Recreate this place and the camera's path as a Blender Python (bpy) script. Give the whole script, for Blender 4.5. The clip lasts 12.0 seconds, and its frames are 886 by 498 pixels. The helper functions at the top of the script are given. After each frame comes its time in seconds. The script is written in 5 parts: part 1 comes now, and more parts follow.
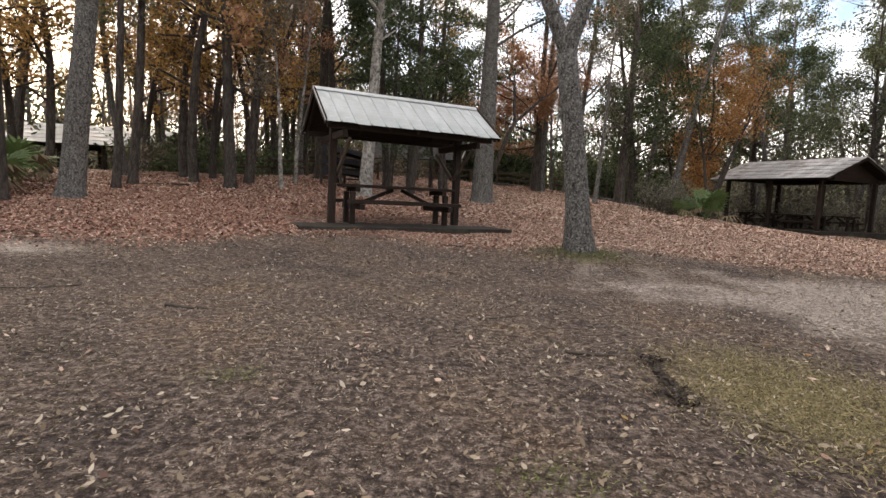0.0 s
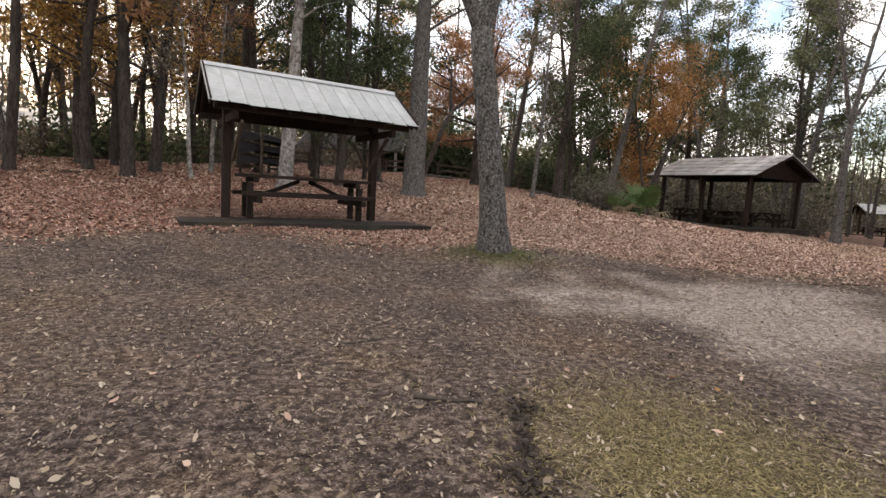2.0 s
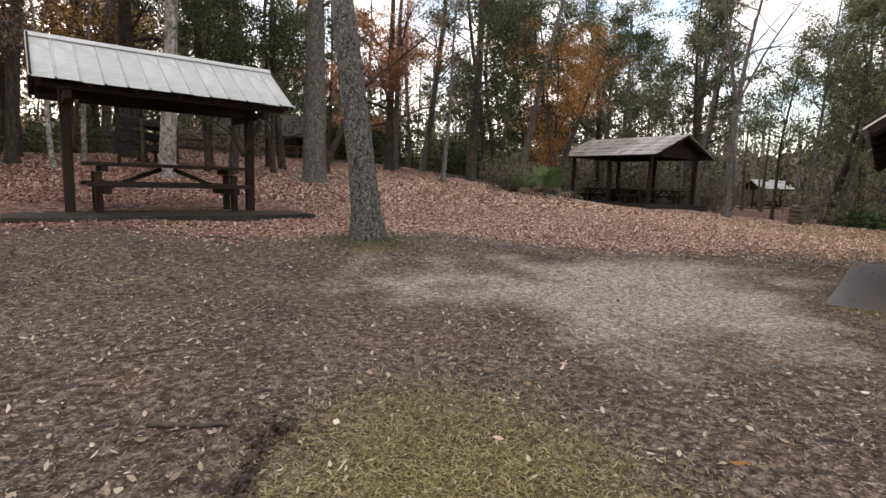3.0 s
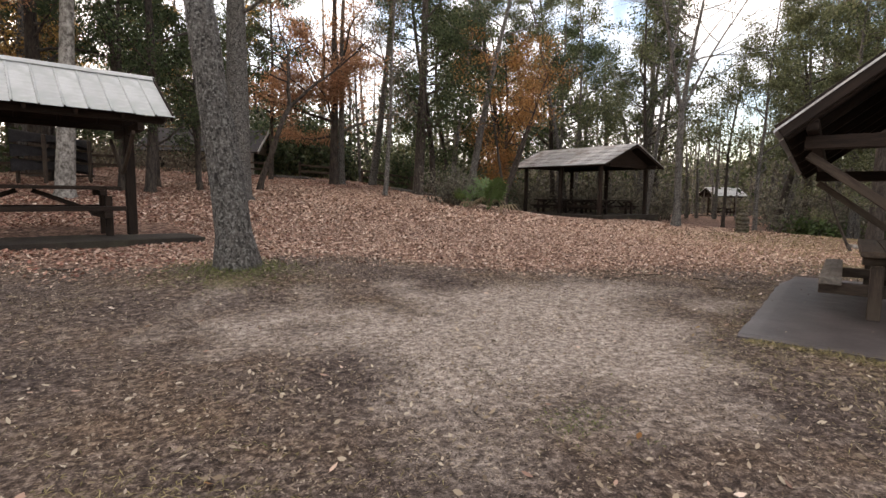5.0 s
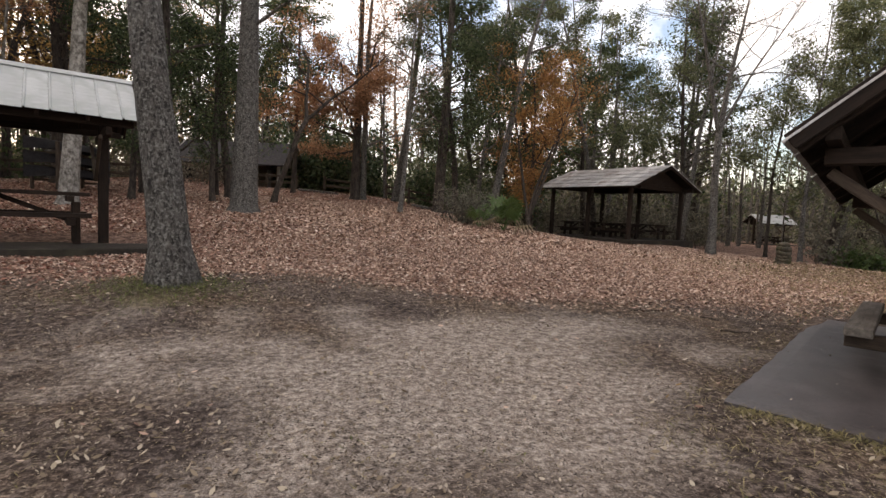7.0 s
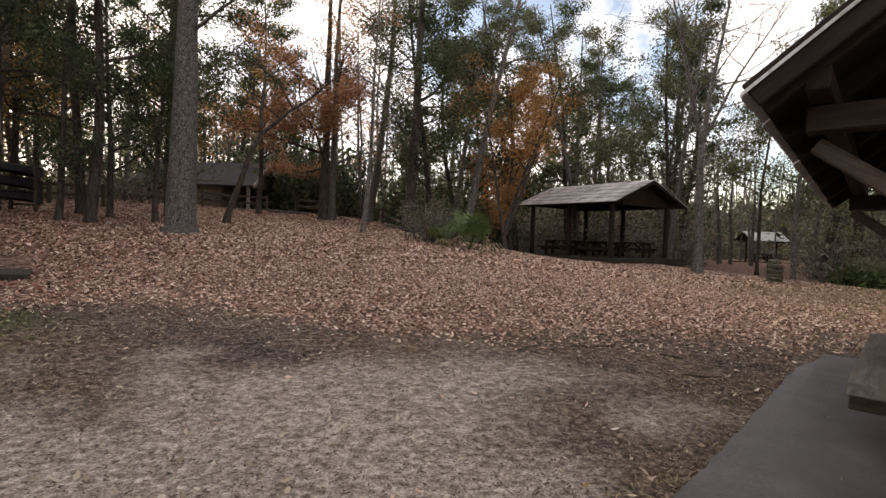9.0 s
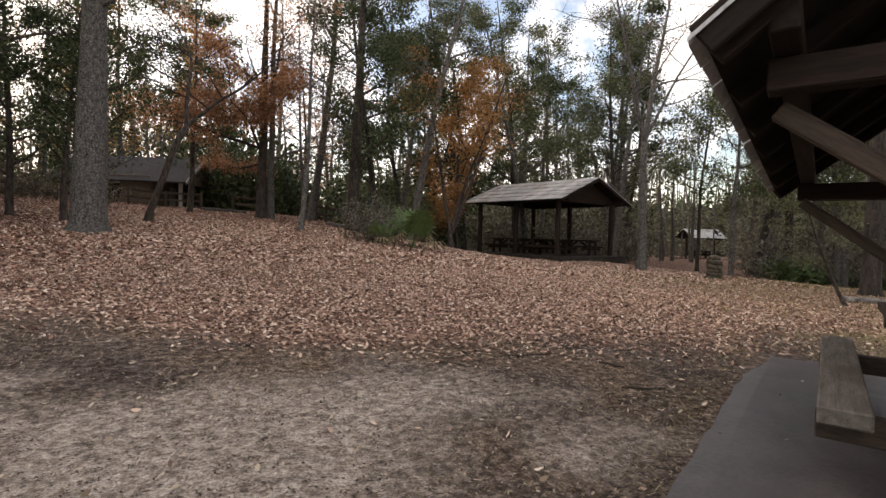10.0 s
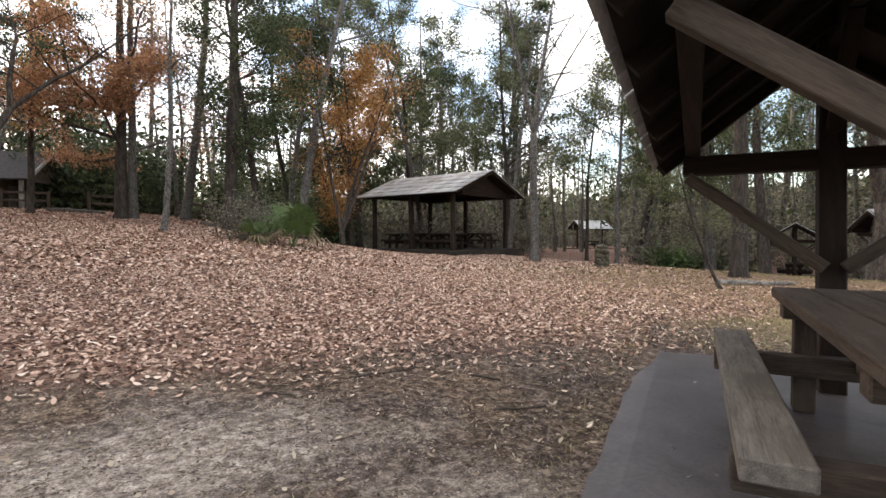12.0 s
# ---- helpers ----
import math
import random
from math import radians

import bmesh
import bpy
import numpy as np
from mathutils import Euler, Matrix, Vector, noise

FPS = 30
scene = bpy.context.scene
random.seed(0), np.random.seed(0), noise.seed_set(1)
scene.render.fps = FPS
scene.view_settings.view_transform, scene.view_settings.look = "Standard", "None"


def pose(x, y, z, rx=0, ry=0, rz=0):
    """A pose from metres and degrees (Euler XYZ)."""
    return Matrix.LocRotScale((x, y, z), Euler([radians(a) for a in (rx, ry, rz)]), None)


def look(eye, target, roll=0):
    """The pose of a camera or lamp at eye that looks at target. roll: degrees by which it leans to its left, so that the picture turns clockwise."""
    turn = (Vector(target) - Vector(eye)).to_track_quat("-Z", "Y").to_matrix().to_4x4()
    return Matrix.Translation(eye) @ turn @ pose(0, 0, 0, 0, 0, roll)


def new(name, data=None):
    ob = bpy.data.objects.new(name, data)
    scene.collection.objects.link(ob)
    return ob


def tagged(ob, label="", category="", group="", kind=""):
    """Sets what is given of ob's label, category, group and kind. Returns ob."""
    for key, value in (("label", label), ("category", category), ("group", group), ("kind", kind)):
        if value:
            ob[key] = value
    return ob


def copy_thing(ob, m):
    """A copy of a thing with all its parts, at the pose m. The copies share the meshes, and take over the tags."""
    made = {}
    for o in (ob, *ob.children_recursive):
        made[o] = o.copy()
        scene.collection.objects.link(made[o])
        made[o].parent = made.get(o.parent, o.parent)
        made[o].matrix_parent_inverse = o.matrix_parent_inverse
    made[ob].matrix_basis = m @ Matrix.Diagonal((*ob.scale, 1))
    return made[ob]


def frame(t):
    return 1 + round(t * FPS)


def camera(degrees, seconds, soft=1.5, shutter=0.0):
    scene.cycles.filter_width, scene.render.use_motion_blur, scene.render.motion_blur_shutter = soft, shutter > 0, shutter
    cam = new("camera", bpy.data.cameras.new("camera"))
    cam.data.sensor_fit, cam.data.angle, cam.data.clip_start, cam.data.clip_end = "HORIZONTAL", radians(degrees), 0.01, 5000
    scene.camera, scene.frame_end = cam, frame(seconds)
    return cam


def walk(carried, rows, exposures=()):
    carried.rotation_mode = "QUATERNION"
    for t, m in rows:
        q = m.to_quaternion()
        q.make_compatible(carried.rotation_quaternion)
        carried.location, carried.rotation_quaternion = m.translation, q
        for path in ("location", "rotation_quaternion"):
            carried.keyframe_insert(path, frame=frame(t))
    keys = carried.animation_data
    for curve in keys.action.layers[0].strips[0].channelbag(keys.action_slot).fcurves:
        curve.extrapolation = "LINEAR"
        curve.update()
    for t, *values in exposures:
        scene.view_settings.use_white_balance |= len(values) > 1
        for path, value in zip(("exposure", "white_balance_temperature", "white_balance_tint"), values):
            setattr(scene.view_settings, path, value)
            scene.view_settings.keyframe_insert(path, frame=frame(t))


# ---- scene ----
cam = camera(81.5, 12.0)
PATH = [
    (0, (-0.376, -0.113, 1.329), (-0.305, 1.876, 1.131), 2.7),
    (0.5, (-0.364, 0.149, 1.359), (-0.247, 2.138, 1.184), 2.2),
    (1, (-0.231, 0.340, 1.368), (-0.136, 2.331, 1.206), 3.0),
    (1.5, (0.058, 0.711, 1.380), (0.152, 2.700, 1.192), 3.6),
    (2, (0.620, 0.980, 1.400), (0.879, 2.951, 1.183), 3.4),
    (2.5, (1.253, 1.184, 1.420), (1.748, 3.106, 1.173), 2.4),
    (3, (1.781, 1.338, 1.393), (2.295, 3.254, 1.135), 1.9),
    (5, (3.404, 2.077, 1.481), (4.023, 3.967, 1.274), 0.8),
    (5.5, (3.824, 2.241, 1.453), (4.422, 4.140, 1.268), 1.2),
    (6, (4.146, 2.375, 1.463), (4.728, 4.281, 1.291), 1.8),
    (6.5, (4.452, 2.576, 1.505), (4.984, 4.498, 1.352), 2.2),
    (7, (4.776, 2.736, 1.478), (5.253, 4.673, 1.339), 2.5),
    (9, (6.491, 4.110, 1.390), (6.979, 6.048, 1.337), 1.8),
    (9.5, (6.865, 4.517, 1.358), (7.445, 6.430, 1.307), 1.9),
    (10, (7.119, 4.801, 1.357), (7.781, 6.687, 1.306), 1.5),
    (10.5, (7.459, 5.064, 1.315), (8.201, 6.921, 1.265), 1.1),
    (11, (7.740, 5.288, 1.284), (8.597, 7.095, 1.235), 1.0),
    (11.5, (7.943, 5.502, 1.291), (8.911, 7.251, 1.235), 0.5),
    (12, (8.065, 5.618, 1.293), (9.062, 7.350, 1.235), -0.1),
]
walk(cam, [(t, look(eye, target, roll)) for t, eye, target, roll in PATH],
     exposures=[(0, 1.5, 7600, 14), (2.5, 1.5, 7600, 16), (5, 1.48, 7750, 16), (7, 1.16, 7800, 16), (8, 1.1, 7850, 16), (9.5, 1.06, 7800, 16), (10.8, 1.46, 7550, 13), (12, 1.78, 7200, 12)])

# ---- world, sun, exposure ----
wd = bpy.data.worlds.new("sky")
scene.world = wd
wd.use_nodes = True
wn, wl = wd.node_tree.nodes, wd.node_tree.links
wn.clear()
w_out = wn.new("ShaderNodeOutputWorld")
w_bg = wn.new("ShaderNodeBackground")
w_sky = wn.new("ShaderNodeTexSky")
w_sky.sky_type = "NISHITA"
w_sky.sun_disc = False
w_sky.sun_elevation = radians(24)
w_sky.sun_rotation = radians(-35)
w_tc = wn.new("ShaderNodeTexCoord")
w_no = wn.new("ShaderNodeTexNoise")
w_no.inputs["Scale"].default_value = 3.2
w_no.inputs["Detail"].default_value = 7
w_no.inputs["Roughness"].default_value = 0.6
w_rp = wn.new("ShaderNodeValToRGB")
w_rp.color_ramp.elements[0].position, w_rp.color_ramp.elements[1].position = 0.43, 0.64
w_mx = wn.new("ShaderNodeMix")
w_mx.data_type = "RGBA"
w_mx.inputs["B"].default_value = (8.8, 8.8, 8.9, 1)
wl.new(w_tc.outputs["Generated"], w_no.inputs["Vector"])
wl.new(w_no.outputs["Fac"], w_rp.inputs["Fac"])
wl.new(w_rp.outputs["Color"], w_mx.inputs["Factor"])
wl.new(w_sky.outputs["Color"], w_mx.inputs["A"])
wl.new(w_mx.outputs["Result"], w_bg.inputs["Color"])
w_bg.inputs["Strength"].default_value = 0.125
wl.new(w_bg.outputs["Background"], w_out.inputs["Surface"])

sun = new("sun", bpy.data.lights.new("sun", "SUN"))
sun.data.energy, sun.data.angle, sun.data.color = 1.4, radians(14), (1.0, 0.86, 0.7)
sun.matrix_world = look((-23, 33, 18), (0, 0, 0))


# ---- materials ----
def nodes_of(name):
    m = bpy.data.materials.new(name)
    m.use_nodes = True
    return m, m.node_tree.nodes, m.node_tree.links, m.node_tree.nodes["Principled BSDF"]


def add(n, kind, **kw):
    nd = n.new(kind)
    for k, v in kw.items():
        nd.inputs[k].default_value = v
    return nd


def ramp(n, stops):
    r = n.new("ShaderNodeValToRGB")
    e = r.color_ramp.elements
    while len(e) < len(stops):
        e.new(0.5)
    for el, (p, c) in zip(e, stops):
        el.position, el.color = p, (*c, 1)
    return r


def mix(n, l, fac, a, b, mode="MIX"):
    m = n.new("ShaderNodeMix")
    m.data_type, m.blend_type = "RGBA", mode
    for sock, v in (("Factor", fac), ("A", a), ("B", b)):
        if hasattr(v, "links"):
            l.new(v, m.inputs[sock])
        elif sock == "Factor":
            m.inputs[sock].default_value = v
        else:
            m.inputs[sock].default_value = (*v, 1)
    return m.outputs["Result"]


def surface(name, dark, light, scale=(4, 4, 4), rough=0.85, bump=0.4, fine=8.0, metal=0.0, vary=0.25, dist=0.02, coord="Object", stain=None, lo=0.36, hi=0.64, blot=1.7):
    """Grain at two scales, between two colours, with bump and a tint for each piece."""
    m, n, l, b = nodes_of(name)
    tc = n.new("ShaderNodeTexCoord")
    mp = add(n, "ShaderNodeMapping", Scale=scale)
    l.new(tc.outputs[coord], mp.inputs["Vector"])
    big = add(n, "ShaderNodeTexNoise", Scale=1.0, Detail=5, Roughness=0.6)
    small = add(n, "ShaderNodeTexNoise", Scale=fine, Detail=6, Roughness=0.7)
    for x in (big, small):
        l.new(mp.outputs["Vector"], x.inputs["Vector"])
    ma = n.new("ShaderNodeMath")
    ma.operation = "MULTIPLY_ADD"
    ma.inputs[1].default_value = 0.5
    half = n.new("ShaderNodeMath")
    half.operation = "MULTIPLY"
    half.inputs[1].default_value = 0.5
    l.new(small.outputs["Fac"], half.inputs[0])
    l.new(big.outputs["Fac"], ma.inputs[0])
    l.new(half.outputs[0], ma.inputs[2])
    rp = ramp(n, [(lo, dark), (hi, light)])
    l.new(ma.outputs[0], rp.inputs["Fac"])
    oi = n.new("ShaderNodeObjectInfo")
    tint = ramp(n, [(0.0, (1 - vary,) * 3), (1.0, (1 + vary * 0.3,) * 3)])
    l.new(oi.outputs["Random"], tint.inputs["Fac"])
    col = mix(n, l, 1.0, rp.outputs["Color"], tint.outputs["Color"], "MULTIPLY")
    if stain:
        st = add(n, "ShaderNodeTexNoise", Scale=blot, Detail=4, Roughness=0.6)
        l.new(tc.outputs[coord], st.inputs["Vector"])
        sr = ramp(n, [(0.5, (0, 0, 0)), (0.68, (1, 1, 1))])
        l.new(st.outputs["Fac"], sr.inputs["Fac"])
        col = mix(n, l, sr.outputs["Color"], col, stain)
    l.new(col, b.inputs["Base Color"])
    b.inputs["Roughness"].default_value, b.inputs["Metallic"].default_value = rough, metal
    b.inputs["Specular IOR Level"].default_value = 0.3
    bp = add(n, "ShaderNodeBump", Strength=bump, Distance=dist)
    l.new(ma.outputs[0], bp.inputs["Height"])
    l.new(bp.outputs["Normal"], b.inputs["Normal"])
    return m


def leafy(name, stops, rough=0.6, trans=0.25):
    """Leaves: one colour of the ramp for each leaf."""
    m, n, l, b = nodes_of(name)
    g = n.new("ShaderNodeNewGeometry")
    rp = ramp(n, stops)
    l.new(g.outputs["Random Per Island"], rp.inputs["Fac"])
    l.new(rp.outputs["Color"], b.inputs["Base Color"])
    b.inputs["Roughness"].default_value = rough
    b.inputs["Specular IOR Level"].default_value = 0.25
    if trans:
        t = n.new("ShaderNodeBsdfTranslucent")
        l.new(rp.outputs["Color"], t.inputs["Color"])
        mx = add(n, "ShaderNodeMixShader", Fac=trans)
        l.new(b.outputs[0], mx.inputs[1])
        l.new(t.outputs[0], mx.inputs[2])
        l.new(mx.outputs[0], n["Material Output"].inputs["Surface"])
    return m


M_WOOD = surface("weathered_wood", (0.033, 0.022, 0.016), (0.106, 0.076, 0.057), (22, 2, 22), bump=0.5, fine=5, stain=(0.08, 0.06, 0.045))
M_DARKWOOD = surface("dark_wood", (0.0105, 0.0062, 0.0043), (0.037, 0.0215, 0.0145), (20, 2, 20), bump=0.5, fine=5)
M_GREYWOOD = surface("grey_wood", (0.0765, 0.0638, 0.0527), (0.255, 0.217, 0.183), (26, 2, 26), bump=0.6, fine=5, stain=(0.1, 0.08, 0.065))
# Roof undersides: the shade beneath the roof is darkened into the board colour.
M_UNDER = surface("shaded_roof_boards", (0.00924, 0.00588, 0.0042), (0.0252, 0.016, 0.0118), (3, 18, 3), bump=0.4, fine=4)
M_METAL = surface("painted_metal", (0.42, 0.43, 0.42), (0.6, 0.61, 0.6), (0.8, 2.2, 2), rough=0.5, bump=0.06, fine=6, metal=0.1, vary=0.12, stain=(0.4, 0.42, 0.4))
M_OLDMETAL = surface("weathered_roofing", (0.26, 0.25, 0.243), (0.68, 0.665, 0.655), (1.2, 6, 2), rough=0.6, bump=0.2, fine=6, vary=0.3, stain=(0.24, 0.2, 0.175))
M_SHINGLE = surface("dark_shingle", (0.028, 0.025, 0.026), (0.066, 0.06, 0.062), (5, 5, 5), bump=0.5, vary=0.1)
M_CONCRETE = surface("concrete", (0.042, 0.034, 0.033), (0.125, 0.106, 0.102), (2.2, 2.2, 2.2), bump=0.2, fine=14, stain=(0.07, 0.06, 0.057), rough=0.42)
# Stained concrete, its colour also darkened for the shadow below the slab lip.
M_OLDCONC = surface("shaded_stained_concrete", (0.014, 0.011, 0.009), (0.045, 0.035, 0.028), (3, 3, 3), bump=0.4, fine=10, stain=(0.05, 0.045, 0.03))
M_BARK = surface("grey_bark", (0.02, 0.0165, 0.0145), (0.19, 0.172, 0.155), (17, 17, 7), bump=1.0, fine=3.2, dist=0.07, stain=(0.26, 0.25, 0.23), lo=0.42, hi=0.61, blot=24)
M_BARKD = surface("dark_bark", (0.025, 0.019, 0.016), (0.1, 0.08, 0.066), (10, 10, 2.6), bump=1.0, fine=3, dist=0.08, lo=0.42, hi=0.6)
M_BARKP = surface("pale_bark", (0.13, 0.115, 0.1), (0.44, 0.41, 0.37), (6, 6, 4), bump=0.6, fine=3, dist=0.03, stain=(0.07, 0.06, 0.05), lo=0.42, hi=0.6, blot=7)
M_MOSS = leafy("moss", [(0.0, (0.03, 0.045, 0.012)), (1.0, (0.1, 0.11, 0.035))], 0.9, 0)
M_GREEN = leafy("green_leaves", [(0.0, (0.022, 0.036, 0.016)), (0.6, (0.058, 0.083, 0.038)), (1.0, (0.12, 0.145, 0.07))], trans=0.35)
M_PALE = leafy("pale_green_leaves", [(0.0, (0.06, 0.074, 0.036)), (0.6, (0.125, 0.142, 0.07)), (1.0, (0.22, 0.225, 0.12))], trans=0.35)
M_ORANGE = leafy("orange_leaves", [(0.0, (0.2, 0.095, 0.035)), (0.6, (0.38, 0.19, 0.07)), (1.0, (0.5, 0.29, 0.12))], trans=0.45)
M_YELLOW = leafy("yellow_brown_leaves", [(0.0, (0.14, 0.085, 0.035)), (0.55, (0.34, 0.2, 0.065)), (1.0, (0.52, 0.34, 0.12))], trans=0.45)
M_RUST = leafy("rust_leaves", [(0.0, (0.2, 0.1, 0.055)), (0.6, (0.38, 0.195, 0.105)), (1.0, (0.5, 0.3, 0.18))], trans=0.45)
M_BROWN = leafy("brown_grey_leaves", [(0.0, (0.07, 0.06, 0.045)), (0.6, (0.145, 0.125, 0.092)), (1.0, (0.22, 0.19, 0.14))], trans=0.3)
M_HAZE = leafy("grey_distant_leaves", [(0.0, (0.085, 0.08, 0.06)), (0.6, (0.17, 0.158, 0.122)), (1.0, (0.26, 0.24, 0.185))], trans=0.3)
M_LITTER = leafy("fallen_leaves", [(0.0, (0.09, 0.048, 0.035)), (0.25, (0.27, 0.158, 0.115)), (0.6, (0.51, 0.34, 0.255)), (0.9, (0.66, 0.49, 0.38)), (1.0, (0.76, 0.64, 0.53))], 0.8, 0)
M_REDLITTER = leafy("russet_fallen_leaves", [(0.0, (0.11, 0.045, 0.034)), (0.5, (0.3, 0.14, 0.1)), (1.0, (0.52, 0.31, 0.23))], 0.8, 0)
M_PALELEAF = leafy("dry_tan_leaves", [(0.0, (0.14, 0.1, 0.065)), (0.6, (0.3, 0.23, 0.16)), (1.0, (0.5, 0.42, 0.32))], 0.8, 0)
M_GRASS = leafy("dry_grass", [(0.0, (0.08, 0.062, 0.028)), (0.5, (0.2, 0.165, 0.07)), (1.0, (0.38, 0.31, 0.16))], 0.8, 0)
M_GREENGRASS = leafy("green_grass", [(0.0, (0.06, 0.075, 0.02)), (1.0, (0.18, 0.19, 0.06))], 0.8, 0)
M_DARKBITS = leafy("dark_bits", [(0.0, (0.025, 0.018, 0.014)), (1.0, (0.08, 0.06, 0.048))], 0.9, 0)
M_CRUMBS = leafy("leaf_crumbs", [(0.0, (0.06, 0.04, 0.03)), (0.6, (0.22, 0.165, 0.12)), (1.0, (0.46, 0.38, 0.3))], 0.9, 0)
M_PALM = leafy("palm_fronds", [(0.0, (0.04, 0.07, 0.022)), (1.0, (0.13, 0.19, 0.065))], 0.45, 0.2)
M_DRYPALM = leafy("dry_fronds", [(0.0, (0.09, 0.065, 0.04)), (1.0, (0.24, 0.185, 0.115))], 0.8, 0.1)
M_TWIG = surface("twig_bark", (0.04, 0.03, 0.024), (0.12, 0.095, 0.075), (20, 20, 20), bump=0.3)
M_STONE = surface("mossy_stone", (0.02, 0.017, 0.012), (0.17, 0.145, 0.105), (9, 9, 9), bump=1.0, fine=4, dist=0.03, stain=(0.06, 0.07, 0.025))
M_SIDING = surface("tan_siding", (0.16, 0.12, 0.085), (0.27, 0.21, 0.155), (2, 2, 12), bump=0.3)
M_TRIM = surface("pale_trim", (0.4, 0.38, 0.34), (0.55, 0.52, 0.48), (3, 3, 3), bump=0.1)
M_FARWOODS = surface("far_woods", (0.035, 0.036, 0.026), (0.15, 0.145, 0.105), (0.35, 0.35, 0.2), bump=1.0, fine=5, dist=0.5)
M_DARK = surface("dark_opening", (0.01, 0.009, 0.008), (0.025, 0.02, 0.018), (3, 3, 3), bump=0.1)


# ---- ground ----
def soft_up(v):
    return math.log1p(math.exp(max(-50, min(50, v * 1.5)))) / 1.5


def gz(x, y):
    """Height of the ground: level where one walks, a low hill ahead, falling away to the right."""
    f = 1 / (1 + math.exp(max(-40, min(40, (x - 15.3) / 3))))
    far = max(0.0, y - 45)
    z = 0.083 * soft_up(min(y, 45) - 8.5) * f - 0.012 * soft_up(min(x, 60) - 14) * min(1, max(0, (y - 4) / 10))
    z += 0.45 * math.tanh(0.008 * soft_up(-x) * soft_up(y - 6)) - 0.02 * min(far, 60)
    z -= 0.075 * soft_up(min(x, 60) - 27) * min(1, max(0, (34 - y) / 12))
    z -= 0.1 * soft_up(min(y, 60) - 27) * min(1, max(0, (-x - 6) / 10))
    z += 0.13 * math.exp(-((x + 2.6) ** 2 + (y - 11.9) ** 2) / 5)
    z += 0.2 * math.exp(-((x - 23.8) ** 2 + (y - 28.6) ** 2) / 9) + 0.2 * math.exp(-((x - 2.87) ** 2 + (y - 10.5) ** 2) / 2.2)
    return z


def bumpy(x, y):
    return gz(x, y) + 0.035 * noise.noise((x * 0.7, y * 0.7, 3)) + 0.012 * noise.noise((x * 3.1, y * 3.1, 7))


def litter(x, y):
    """How deep in the leaf litter a place lies, about 0 at its edge."""
    edge = 11.6 - 1.9 * math.tanh(0.26 * max(0, x - 6)) - 1.5 * math.tanh(0.35 * max(0, -x - 2.5)) + 0.9 * noise.noise((x * 0.35, y * 0.35, 1)) + 0.4 * noise.noise((x * 1.3, y * 1.3, 2))
    return y - edge


def spread(lo, hi, step, far):
    inner = [lo + i * step for i in range(int((hi - lo) / step) + 1)]
    out, s = [], step
    v = 0.0
    while v < far:
        s *= 1.35
        v += s
        out.append(v)
    return [lo - v for v in reversed(out)] + inner + [inner[-1] + v for v in out]


